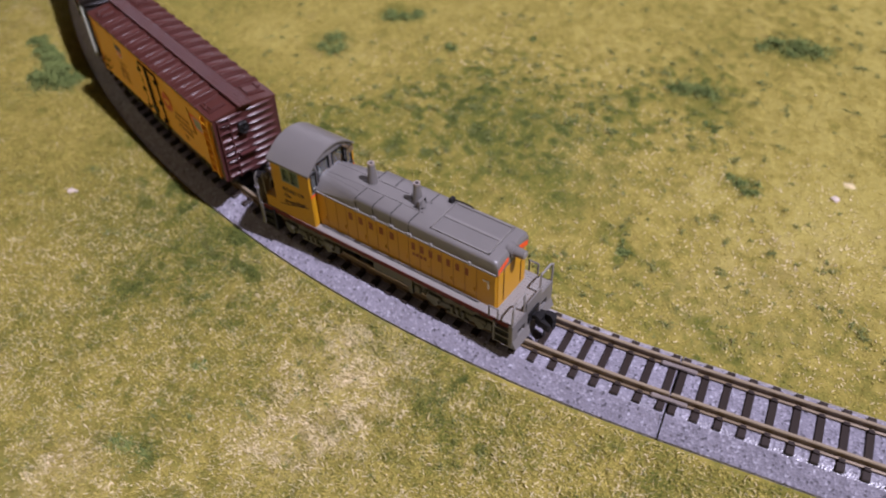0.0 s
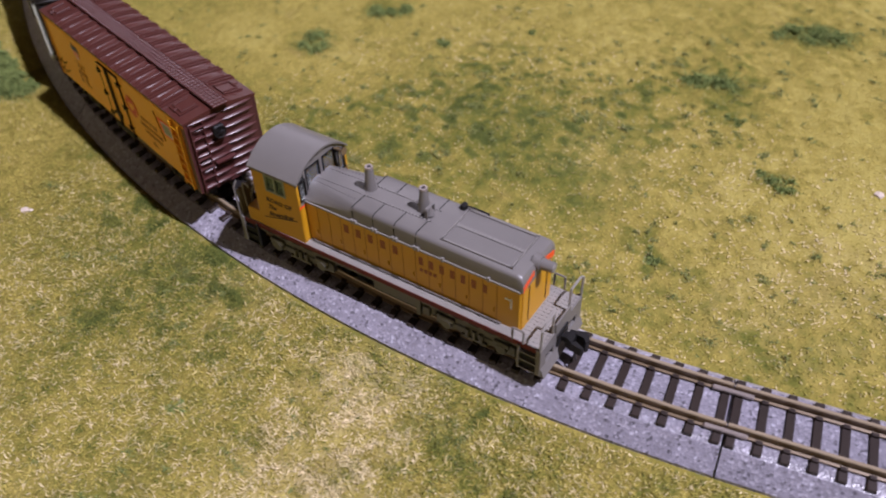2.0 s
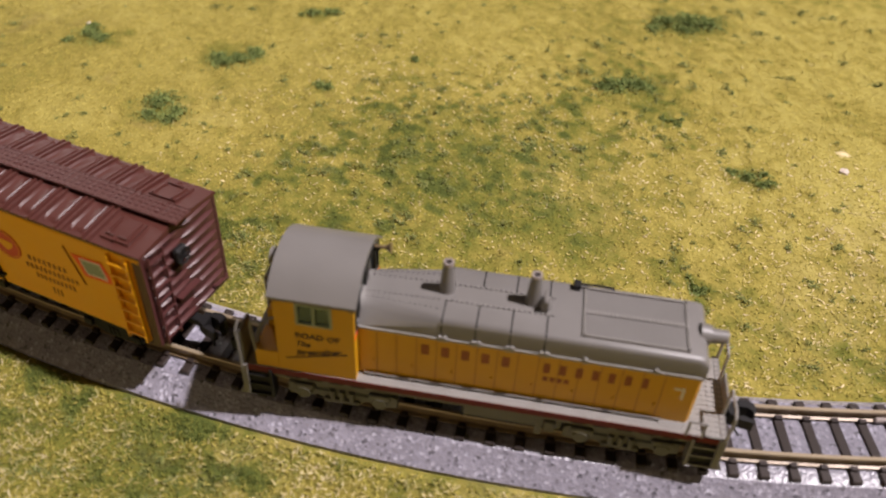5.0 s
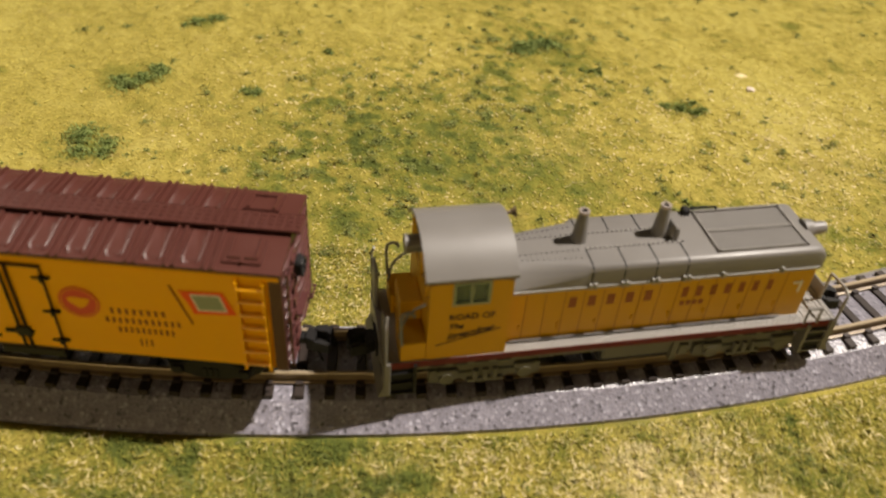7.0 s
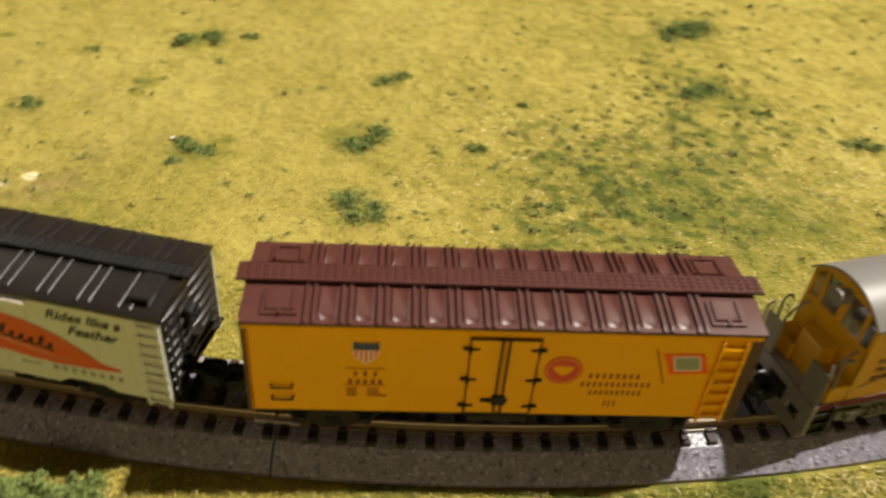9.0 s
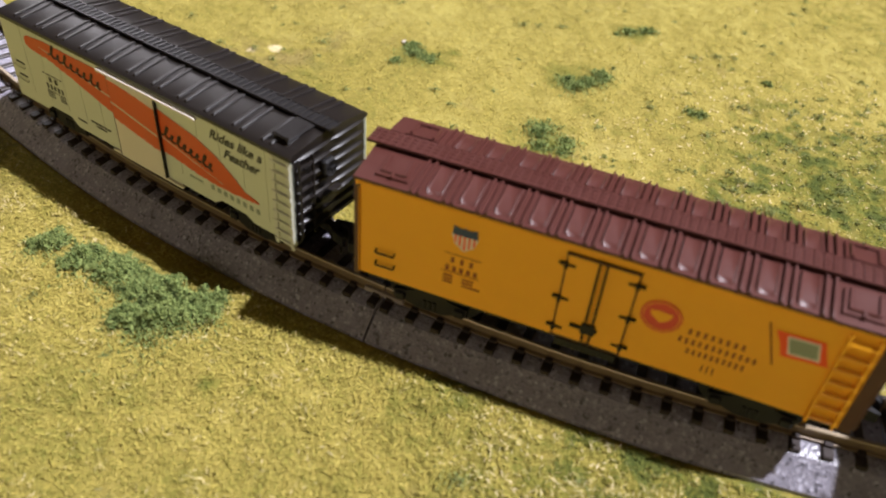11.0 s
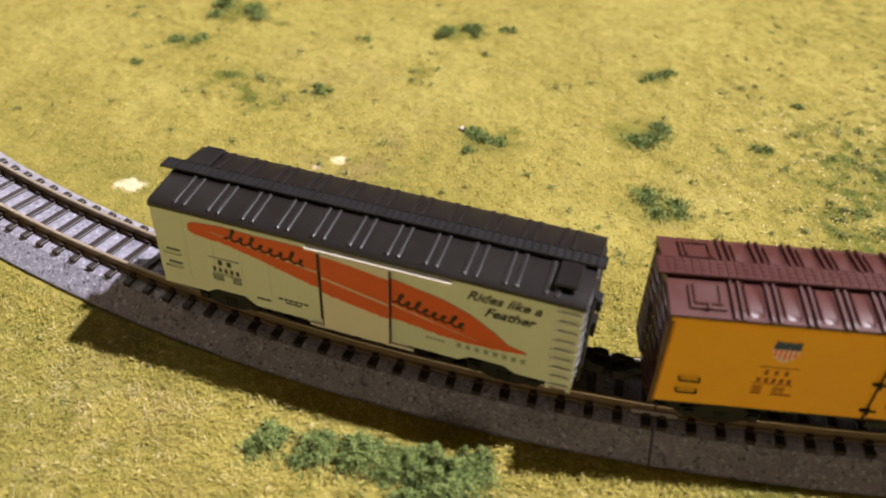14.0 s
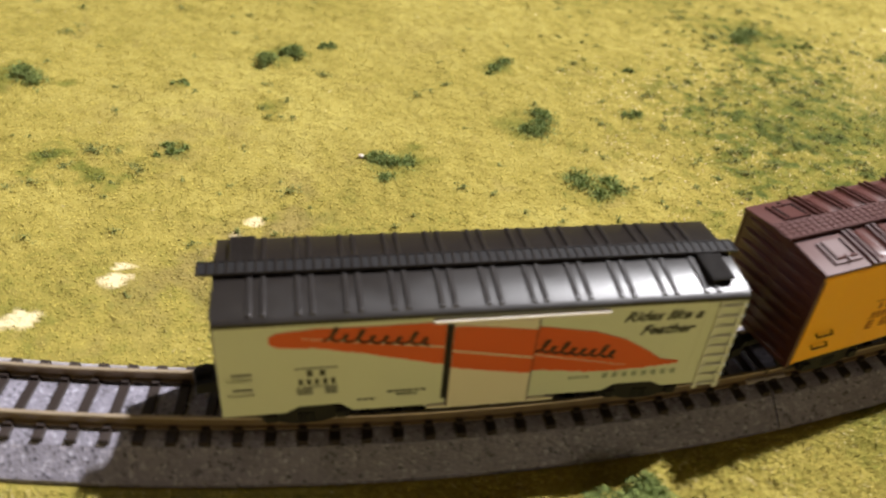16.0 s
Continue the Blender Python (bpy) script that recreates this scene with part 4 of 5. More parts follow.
def boxcar():
    t = thing("boxcar", "cream model boxcar with black roof and orange feather marking", "model freight car", car_pose(13.72, 1.1), "train cars on the track")
    L, W, z0, z1, zp = 38.8, 9.45, 7.2, 23.6, 25.7
    underframe(t, L, z0)
    for x in (-26.8, 26.8):
        freight_truck(t, x)
    zs = z0 - 1.0
    pts = [(-L, zs - 0.2), (-L + 9, zs - 0.2), (-L + 11, zs + 1.0), (-L + 17, zs + 1.0), (-L + 19, zs - 0.6), (-9.5, zs - 0.6), (-9.0, zs - 1.1), (9.5, zs - 1.1), (10.0, zs - 0.4), (19, zs - 0.4), (21, zs + 0.9),
           (27, zs + 0.9), (29, zs - 0.2), (L, zs - 0.2), (L, z1), (-L, z1)]
    bm = nb()
    for s in (-1, 1):
        prism(bm, pts, "y", *sorted((s * (W - 0.6), s * W)))
    sp = part("side_panel", bm, M_CREAM, t, "cream painted car sides")
    for s in (-1, 1):
        seam = None
        for k in range(13):
            x = -L + 6 + k * (2 * L - 12) / 12
            if abs(x) > 8:
                if seam is None:
                    seam = part("seam", bx(nb(), -0.16, 0.16, *sorted((s * W, s * (W + 0.07))), z0 + 1.2, z1 - 0.1), M_CREAM, sp)
                    seam.matrix_local = pose(x * MM, 0, 0)
                else:
                    again(seam, sp, x)
    part("liner", bx(nb(), -L + 0.6, L - 0.6, -W + 0.5, W - 0.5, z0, z1), M_BLACK, t)
    half = W + 0.2
    prof = [(-half, z1 - 0.2), (half, z1 - 0.2), (half, z1 + 0.5), (half - 0.8, z1 + 1.05), (0, zp), (-half + 0.8, z1 + 1.05), (-half, z1 + 0.5)]
    bm = prism(nb(), prof, "x", -L - 0.1, L + 0.1)

    def roof_z(y):
        return zp - abs(y) * (zp - z1 - 1.05) / (half - 0.8)

    rf = part("roof", bm, M_ROOF, t, "black ribbed roof", True)
    for s in (-1, 1):
        ring = []
        for y, h in ((1.2, 0.1), (1.6, 0.32), (half - 1.05, 0.36), (half - 0.8, 0.3), (half - 0.65, 0.02)):
            ring.append([(0.43 * k, s * y, roof_z(y) + h * q - 0.05) for k, q in ((-1, -0.2), (-0.85, 0.75), (-0.5, 1), (0.5, 1), (0.85, 0.75), (1, -0.2))])
        rib = part("roof_rib", loft(nb(), ring), M_ROOF, rf)
        rib.matrix_local = pose((-33.0 - 0.95) * MM, 0, 0)
        for i in range(11):
            for dx in (-0.95, 0.95):
                if (i, dx) != (0, -0.95):
                    again(rib, rf, -33.0 + i * 6.6 + dx)
    bm = nb()
    bx(bm, -L - 2.4, L + 1.3, -1.4, 1.4, zp + 0.34, zp + 0.56)
    for i in range(12):
        bx(bm, -36.6 + i * 6.65, -36.0 + i * 6.65, -1.2, 1.2, zp - 0.4, zp + 0.36)
    rb = part("running_board", bm, M_BLACK, t)
    slats = nb()
    for i in range(61):
        x = -L - 2.25 + i * (2 * L + 3.4) / 60
        bx(slats, x - 0.17, x + 0.17, -1.38, 1.38, zp + 0.5, zp + 0.74, 0.04)
    for y in (-1.4, 1.4):
        bx(slats, -L - 2.4, L + 1.3, y - 0.09, y + 0.09, zp + 0.3, zp + 0.70)
    tagged(part("board_slat", slats, M_ROOF, rb), kind="stuff")
    # lateral steps at two corners of the roof
    for s, y in ((1, -1), (-1, 1)):
        a, b = sorted((s * 33.2, s * 36.8))
        st = part("roof_step", bx(nb(), a - 0.1, b + 0.1, *sorted((y * 1.5, y * 7.7)), zp + 0.1, zp + 0.36, 0.08), M_ROOF, t, "black slatted roof corner step")
        for q in range(8):
            part("slat", bx(nb(), a + 0.05 + q * 0.46, a + 0.33 + q * 0.46, *sorted((y * 1.7, y * 7.5)), zp + 0.34, zp + 0.56, 0.05), M_ROOF, st)
        for q in (a + 0.3, b - 0.7):
            part("bracket", prism(nb(), [(y * 2.4, zp + 0.15), (y * 7.5, zp + 0.15), (y * 7.5, z1 + 0.95), (y * 6.9, z1 + 1.05)], "x", q, q + 0.4), M_ROOF, st)
    for s in (-1, 1):
        ribbed_end(t, s, s * L, W - 0.1, z0 - 0.4, z1, zp - 0.3, M_ROOF, 8)
    end_fittings(t, 1, L, W - 0.2, z0 - 0.4, z1, M_ROOF)
    for s in (-1, 1):
        coupler(t, s * (L + 1.6), s)
    y = -W
    ladder(t, "side_ladder", 34.4, 38.7, y, z0 - 2.2, z1 - 0.2, 9, M_LADDER, "pale grey side ladder", 0.26, 0.3, 0.75)
    for z in (10.6, 13.6):
        part("grab_bar", rod(nb(), [(-37.6, y, z), (-37.6, y - 0.35, z - 0.2), (-34.2, y - 0.35, z - 0.2), (-34.2, y, z)], 0.13), M_CREAM, t)
    # sliding door, a little open at its north edge, with track rails
    d = part("door", bx(nb(), -5.85, 6.55, y - 0.72, y - 0.05, z0 - 1.5, z1 - 1.1, 0.08), M_DOOR, t, "pale sliding door, slightly ajar")
    for q in (-6.0, 6.56):
        part("door_edge", bx(nb(), q, q + 0.14, y - 0.70, y + 0.1, z0 - 1.5, z1 - 1.12), M_BLACK, d, "black door edge")
    # black strip painted as the shade inside the door's open gap
    part("door_gap_shade", bx(nb(), -6.75, -6.02, y - 0.06, y + 0.4, z0 - 0.4, z1 - 1.3), M_BLACK, t)
    part("door_track", bx(nb(), -8.8, 17.2, y - 0.75, y, z1 - 1.1, z1 - 0.55, 0.1), M_DOOR, t, "pale upper door track")
    part("door_track", bx(nb(), -8.8, 11.0, y - 0.55, y, z0 - 2.1, z0 - 1.52, 0.1), M_DOOR, t)
    # feather marking, as a skin on the side and on the door
    hgt = z1 - z0
    ref = ((-31.5, .86, .78), (-30.5, .90, .74), (-25, .93, .70), (-18, .92, .60), (-8, .925, .43), (0, .87, .33), (6, .815, .27), (8, .795, .25), (16, .70, .19), (21, .58, .18), (25, .42, .19), (27.5, .30, .21), (30.6, .26, .22))
    rng = random.Random(4)

    def edge(x, k):
        for a, b in zip(ref, ref[1:]):
            if a[0] <= x <= b[0]:
                f = (x - a[0]) / (b[0] - a[0])
                return a[k] + (b[k] - a[k]) * f
        return 0.24

    def feather(x0, x1, yy, name, parent, cap=1.0):
        n = max(2, int((x1 - x0) / 0.35))
        bm = nb()
        xs = [x0 + (x1 - x0) * i / n for i in range(n + 1)]
        top = [(x, z0 + hgt * min(cap, edge(x, 1))) for x in xs]
        low = [(x, z0 + hgt * (edge(x, 2) + 0.016 * rng.random() * (x > -26))) for x in xs]
        for i in range(n):
            prism(bm, [low[i], low[i + 1], top[i + 1], top[i]], "y", yy - 0.05, yy + 0.03)
        return part(name, bm, M_ORANGE, parent, "orange feather marking")

    fa = feather(-31.5, -6.8, y - 0.06, "feather_marking", t)
    feather(6.75, 30.6, y - 0.06, "feather_marking", t)
    fb = feather(-5.8, 6.5, y - 0.73, "feather_marking", d, 0.90)
    part("quill", prism(nb(), [(-5.8, 17.2), (-5.8, 17.5), (6.4, 15.1), (6.4, 14.8)], "y", y - 0.81, y - 0.66), M_CREAM, fb)
    part("quill", prism(nb(), [(-27.0, 20.75), (-27.0, 20.85), (-6.9, 17.75), (-6.9, 17.5)], "y", y - 0.14, y), M_CREAM, fa)
    part("quill", prism(nb(), [(6.8, 14.75), (6.8, 14.95), (22.0, 11.35), (22.0, 11.3)], "y", y - 0.14, y), M_CREAM, t)
    part("lettering", scribble(-24.2, -9.2, 21.4, 19.4, 2.5, 8, y - 0.12), M_SCRIPT, t)
    part("lettering", scribble(7.0, 19.6, 16.6, 14.3, 2.5, 8, y - 0.12), M_SCRIPT, t)
    bm = lettering("Rides like a", 2.7, 0.4, 0.03, "CENTER", 0.05)
    o = part("slogan", bm, M_INK, t)
    o.matrix_local = pose(0.0259, (y - 0.09) * MM, 0.0203)
    o = part("slogan", lettering("Feather", 2.7, 0.4, 0.03, "CENTER", 0.05), M_INK, t)
    o.matrix_local = pose(0.0270, (y - 0.09) * MM, 0.0175)
    bm = bx(nb(), -28.2, -22.2, y - 0.1, y, 14.9, 15.02)
    bars(bm, -27.0, -23.4, 13.4, 14.5, y - 0.06, 2, 0, 0.45)
    bars(bm, -28.0, -22.2, 11.7, 12.8, y - 0.06, 5, 0, 0.5)
    bx(bm, -28.0, -22.2, y - 0.1, y, 11.2, 11.3)
    for z in (10.7, 10.2, 9.7):
        bx(bm, -28.0, -25.8, y - 0.1, y, z, z + 0.2)
        bx(bm, -24.0, -22.2, y - 0.1, y, z, z + 0.2)
    for x0, x1, z in ((-15.0, -9.0, 8.9), (-13.6, -10.4, 8.2), (-19.4, -16.6, 7.6), (-37.0, -34.2, 14.2), (-37.0, -34.2, 11.2)):
        bars(bm, x0, x1, z, z + 0.4, y - 0.06, 6, 0, 0.75)
    part("lettering", bm, M_INK, t)
    part("lettering", bars(bars(nb(), 13.0, 16.5, 8.9, 9.4, y - 0.06, 5, 0, 0.7), 18.2, 31.0, 8.7, 9.7, y - 0.06, 8, 0, 0.5), M_SAGE, t)

# ---- locomotive ----


def handrail(parent, pts, r=0.24, material=None, label=""):
    return part("handrail", rod(nb(), pts, r), material or M_GREY, parent, label)


def locomotive():
    t = thing("locomotive", "yellow and grey model diesel switcher locomotive on the track", "model locomotive", car_pose(-14.0, 0.6), "train cars on the track")
    zw = 7.9                      # walkway height over the rail
    cab0, cab1 = -38.0, -25.4     # cab along the locomotive
    hood1 = 26.8
    back, front = -44.6, 33.0
    # frame, sill stripe and walkway
    bm = bx(nb(), back + 1.2, front - 1.4, -8.1, 8.1, 5.4, 7.0, 0.1)
    bx(bm, -8, 8, -7.6, 7.6, 2.6, 5.6, 0.3)
    fr = part("frame", bm, M_TRK, t, "dull grey locomotive frame")
    for s in (-1, 1):
        part("sill_stripe", bx(nb(), back + 1.0, front - 1.2, *sorted((s * 7.95, s * 8.5)), 6.55, zw - 0.08), M_RED, fr, "red sill stripe")
    wk = part("walkway", bx(nb(), back + 0.8, front - 0.8, -8.4, 8.4, 7.3, zw, 0.08), M_TREAD, t, "grey walkway with raised tread")
    bm = nb()
    for s in (-1, 1):
        for i in range(52):
            for j in range(3):
                x = cab1 + 0.7 + i * 1.0 + 0.5 * (j % 2)
                yy = s * (6.85 + j * 0.55)
                bx(bm, x - 0.26, x + 0.26, yy - 0.18, yy + 0.18, zw - 0.05, zw + 0.14)
    for i in range(6):
        for j in range(17):
            x, yy = hood1 + 0.8 + i * 0.95, -8.0 + j
            bx(bm, x - 0.26, x + 0.26, yy - 0.26, yy + 0.26, zw - 0.05, zw + 0.14)
    part("tread", bm, M_TREAD, wk)
    # hood: yellow lower body
    hw, zb = 6.3, 18.5
    bm = bx(nb(), cab1 - 0.2, hood1, -hw, hw, zw - 0.2, zb + 0.5, 0.25)
    hd = part("hood", bm, M_LYEL, t, "yellow engine hood with door seams")
    bm = nb()
    for s in (-1, 1):
        for k in range(15):
            x = cab1 + 3.0 + k * 3.15
            bx(bm, x - 0.09, x + 0.09, *sorted((s * (hw - 0.1), s * (hw + 0.05))), zw + 0.6, zb - 0.6)
    part("door_seam", bm, M_SEAM, hd)
    for s in (-1, 1):
        bm = nb()
        for k in range(8):
            x = cab1 + 2.4 + k * 6.3
            bx(bm, x - 0.12, x + 0.12, *sorted((s * hw, s * (hw + 0.28))), zw + 2.6, zw + 3.6)
        part("door_latch", bm, M_LYEL, hd)
        # foot rail along the bottom of the hood
        bm = rod(nb(), [(cab1 + 1, s * (hw + 0.45), zw + 0.5), (hood1 - 4, s * (hw + 0.45), zw + 0.5)], 0.17)
        for k in range(9):
            x = cab1 + 2 + k * 5.4
            rod(bm, [(x, s * hw, zw + 0.2), (x, s * (hw + 0.45), zw + 0.5)], 0.17)
        part("conduit", bm, M_GREY, t)
    # hood roof, lofted: rounded shoulders that flatten towards the cab
    def section(x, top, shoulder, flat):
        sharp = [(hw + 0.12, zb), (hw + 0.12, shoulder), (hw + 0.02, top - 0.45), (hw - 0.28, top - 0.14), (hw - 0.9, top - 0.02), (1.5, top)]
        slope = [(hw + 0.12, zb), (hw + 0.12, zb + 0.25), (hw - 0.9, zb + 1.35), (hw - 2.2, zb + 2.5), (hw - 3.4, top - 0.12), (1.5, top)]
        right = [(a + (c - a) * flat, b + (d - b) * flat) for (a, b), (c, d) in zip(sharp, slope)]
        pts = right + [(-y, z) for y, z in right[::-1]]
        return [(x, y, z) for y, z in pts]

    rings = [section(cab1 - 0.2, 22, 21.4, 1.0), section(-13.2, 22.35, 21.4, 0.25), section(-12.5, 22.4, 21.5, 0.0), section(hood1 - 1.3, 22.4, 21.5, 0.0), section(hood1 - 0.2, 22.1, 21.3, 0.0), section(hood1 + 0.35, 21.3, 20.5, 0.0)]
    rf = part("hood_roof", loft(nb(), rings), M_GREY, t, "grey hood roof with rounded shoulders", True)
    bm = nb()
    for s in (-1, 1):
        bx(bm, cab1, hood1, *sorted((s * (hw + 0.1), s * (hw + 0.38))), zb - 0.12, zb + 0.28)
        for x in (-12.5, -11.7, -7.3, -6.5, -2.2, -1.4, 3.0, 3.8, 9.6, 20.0):
            bx(bm, x - 0.24, x + 0.24, *sorted((s * (hw + 0.1), s * (hw + 0.62))), zb - 0.1, zb + 0.85)
    part("drip_rail", bm, M_RIVET, rf, "grey drip rail, its edge glint painted pale")
    bm = nb()
    for x in (-12.4, -7.2, -2.0, 3.2):
        for s in (-1, 1):
            loft(bm, [[(x - 0.11, s * y, z), (x + 0.11, s * y, z), (x + 0.11, s * y, z + 0.08), (x - 0.11, s * y, z + 0.08)] for y, z in ((1.8, 22.36), (hw - 0.9, 22.34), (hw - 0.28, 22.22), (hw + 0.03, 21.9))])
            bx(bm, x - 0.11, x + 0.11, *sorted((s * (hw - 0.4), s * (hw + 0.17))), 18.9, 21.5)
    for s in (-1, 1):
        bx(bm, -12.4, 4.0, *sorted((s * 1.78, s * 1.95)), 22.2, 22.46)
    part("roof_seam", bm, M_BLACK, rf)
    bm = nb()
    for s in (-1, 1):
        for k in range(20):
            bx(bm, -12.2 + k * 0.8, -11.8 + k * 0.8, *sorted((s * 1.72, s * 2.0)), 22.3, 22.54)
    part("seam_rivet", bm, M_RIVET, rf)
    bm = nb()
    for s in (-1, 1):
        for k in range(14):
            f = k / 13
            x = cab1 + 0.8 + f * 11.0
            for yy, zz in ((1.9, 21.95 + 0.35 * f), (2.9 + 0.9 * f, 21.8 + 0.42 * f)):
                bx(bm, x - 0.09, x + 0.09, s * yy - 0.09, s * yy + 0.09, zz, zz + 0.2)
    part("riveted_strip", bm, M_BLACK, rf)
    # radiator grille in the roof
    g = part("roof_grille", bx(nb(), 8.6, 24.0, -5.0, 5.0, 21.9, 22.46), M_GREY, rf)
    bm = nb()
    for a, b, c, d in ((8.4, 24.2, -5.2, -4.9), (8.4, 24.2, 4.9, 5.2), (8.4, 24.2, -0.3, 0.3), (8.4, 8.8, -5.2, 5.2), (23.8, 24.2, -5.2, 5.2)):
        bx(bm, a, b, c, d, 22.1, 22.6)
    part("grille_frame", bm, M_GREY, g)
    bm = nb()
    for k in range(38):
        x = 9.2 + k * 0.385
        bx(bm, x - 0.09, x + 0.09, -4.8, -0.4, 22.4, 22.5)
        bx(bm, x - 0.09, x + 0.09, 0.4, 4.8, 22.4, 22.5)
    part("grille_slats", bm, M_GREY, g)
    bm = nb()
    for k in range(26):
        x = 8.6 + k * 15.4 / 25
        for yy in (-5.05, 5.05):
            bx(bm, x - 0.17, x + 0.17, yy - 0.17, yy + 0.17, 22.55, 22.8)
        bx(bm, x - 0.12, x + 0.12, -0.42, 0.42, 22.55, 22.74)
    for k in range(21):
        yy = -5.0 + k * 0.5
        for x in (8.6, 24.0):
            bx(bm, x - 0.17, x + 0.17, yy - 0.17, yy + 0.17, 22.55, 22.8)
    part("riveted_strip", bm, M_RIVET, g)
    handrail(rf, [(7.0, 5.2, 21.9), (7.4, 5.2, 23.2), (10.0, 5.4, 23.2), (12.8, 5.4, 23.1), (13.0, 5.4, 22)], 0.2, M_BLACK)
    part("lifting_eye", bx(nb(), 6.6, 7.8, 4.4, 6.0, 22, 23.5, 0.2), M_BLACK, rf)
    # stacks and bell
    for x in (-12.7, 0.7):
        s = part("exhaust_pipe", cone(nb(), (x, 0.6, 22), (x, 0.6, 27.7), 1.35, 0.82, 18), M_GREY, t, "tapered grey exhaust pipe", True)
        bm = nb()
        for k in range(18):
            a, b = k * 6.2832 / 18, (k + 1) * 6.2832 / 18
            prism(bm, [(x + r * math.cos(q), 0.6 + r * math.sin(q)) for r, q in ((0.46, a), (0.86, a), (0.86, b), (0.46, b))], "z", 27.6, 28.1)
        part("stack_rim", bm, M_JOIN, s, "pale worn stack rim")
        part("stack_bore", cone(nb(), (x, 0.6, 27.5), (x, 0.6, 27.78), 0.55, 0.55, 14), M_BLACK, s)
    bell = part("bell", cone(cone(nb(), (2.6, -0.3, 22.9), (2.6, -0.3, 23.5), 1.1, 0.85, 12), (2.6, -0.3, 23.5), (2.6, -0.3, 24.7), 0.85, 0.4, 12), M_GREY, t, "grey bell in its yoke", True)
    yoke = nb()
    for q in (-1.5, 0.9):
        bx(yoke, 2.25, 2.95, q - 0.15, q + 0.15, 22.2, 24.6)
    bx(yoke, 2.3, 2.9, -1.6, 1.0, 24.4, 24.9, 0.1)
    part("yoke", yoke, M_GREY, bell)
    # nose: yellow panel, red corners, dark slots, headlight
    nz = part("nose_panel", bx(nb(), hood1 - 0.1, hood1 + 0.3, -hw + 0.5, hw - 0.5, zw, zb + 1.0, 0.1), M_LYEL, t)
    bm = nb()
    for s in (-1, 1):
        prism(bm, [(s * 2.0, zb + 1.4), (s * (hw - 0.2), zb - 0.1), (s * (hw - 0.2), zb + 1.4), (s * 2.2, zb + 2.6)], "x", hood1 + 0.2, hood1 + 0.42)
    part("nose_stripe", bm, M_ORED, nz, "bright red nose stripe")
    bm = nb()
    for yy in (-3.6, 3.6):
        bx(bm, hood1 + 0.2, hood1 + 0.42, yy - 0.14, yy + 0.14, zw + 1, zb - 0.2)
    part("nose_slot", bm, M_DKBR, nz)
    hl = part("headlight", cone(cone(nb(), (hood1 - 0.6, 0, 21.3), (hood1 + 3.4, 0, 21.5), 1.3, 1.05, 16), (hood1 - 0.8, 0, 21.4), (hood1 + 0.8, 0, 21.4), 1.75, 1.6, 14), M_GREY, t, "round grey headlight can", True)
    part("lens", cone(nb(), (hood1 + 3.35, 0, 21.5), (hood1 + 3.5, 0, 21.5), 0.8, 0.75, 14), M_TREAD, hl)
    bm = nb()
    for s in (-1, 1):
        bx(bm, 23.4, 25.0, *sorted((s * hw, s * (hw + 0.1))), 15.2, 15.6)
        bx(bm, 24.6, 25.0, *sorted((s * hw, s * (hw + 0.1))), 13.2, 15.8)
    part("number_mark", bm, M_WHITE, hd)
    # lettering on the hood sides
    for s in (-1, 1):
        bm = bars(nb(), -16.3, -0.6, 14.4, 16.6, -hw - 0.02, 5, 0, 0.40)
        bars(bm, 2.9, 20.2, 14.4, 16.6, -hw - 0.02, 7, 0, 0.42)
        bars(bm, 3.6, 8.0, 12.6, 13.6, -hw - 0.02, 4, 0, 0.7)
        if s > 0:
            bm.transform(Matrix.Diagonal((1, -1, 1, 1)))
        part("lettering", bm, M_LET, hd)
    # cab: four walls with openings, arched roof
    cw, ce, crown = 8.3, 23.9, 28.0
    part("cab_floor", bx(nb(), cab0, cab1, -cw, cw, zw - 0.9, zw + 0.1), M_LYEL, t)
    wz0, wz1 = 19.1, 23.3
    for s in (-1, 1):
        bm = nb()
        y0, y1 = sorted((s * (cw - 0.7), s * cw))
        bx(bm, cab0, cab1, y0, y1, zw - 0.8, wz0)
        bx(bm, cab0, cab1, y0, y1, wz1, ce)
        bx(bm, cab0, -34.4, y0, y1, wz0, wz1)
        bx(bm, -28.9, cab1, y0, y1, wz0, wz1)
        w = part("cab_side", bm, M_LYEL, t, "yellow cab side with sliding window")
        bm = nb()
        a, b = sorted((s * (cw - 0.45), s * (cw + 0.12)))
        bx(bm, -34.5, -28.8, a, b, wz0 - 0.15, wz0 + 0.25)
        bx(bm, -34.5, -28.8, a, b, wz1 - 0.25, wz1 + 0.15)
        for x in (-34.3, -31.65, -29.0):
            bx(bm, x - 0.22, x + 0.22, a, b, wz0, wz1)
        part("window_frame", bm, M_SAGE, w)
        for x0, x1 in ((-34.1, -31.85), (-31.45, -29.2)):
            o = part("pane", bx(nb(), x0, x1, *sorted((s * (cw - 0.4), s * (cw - 0.3))), wz0 + 0.2, wz1 - 0.2), M_GLASS, w)
            o.visible_shadow = False

    def arch_flat(y):
        return ce + (crown - ce) * (1 - (abs(y) / (cw + 0.3)) ** 2.2)

    ys = np.linspace(-cw - 0.3, cw + 0.3, 25)
    bm = prism(nb(), [(y, arch_flat(y) + 0.35) for y in ys] + [(y, arch_flat(y) - 0.15) for y in ys[::-1]], "x", cab0 - 0.7, cab1 + 0.5)
    part("cab_roof", bm, M_GREY, t, "arched grey cab roof", True)
    part("eave_stripe", bx(bx(nb(), cab0, cab1, -cw - 0.06, -cw + 0.3, ce - 0.5, ce - 0.05), cab0, cab1, cw - 0.3, cw + 0.06, ce - 0.5, ce - 0.05), M_RED, t)
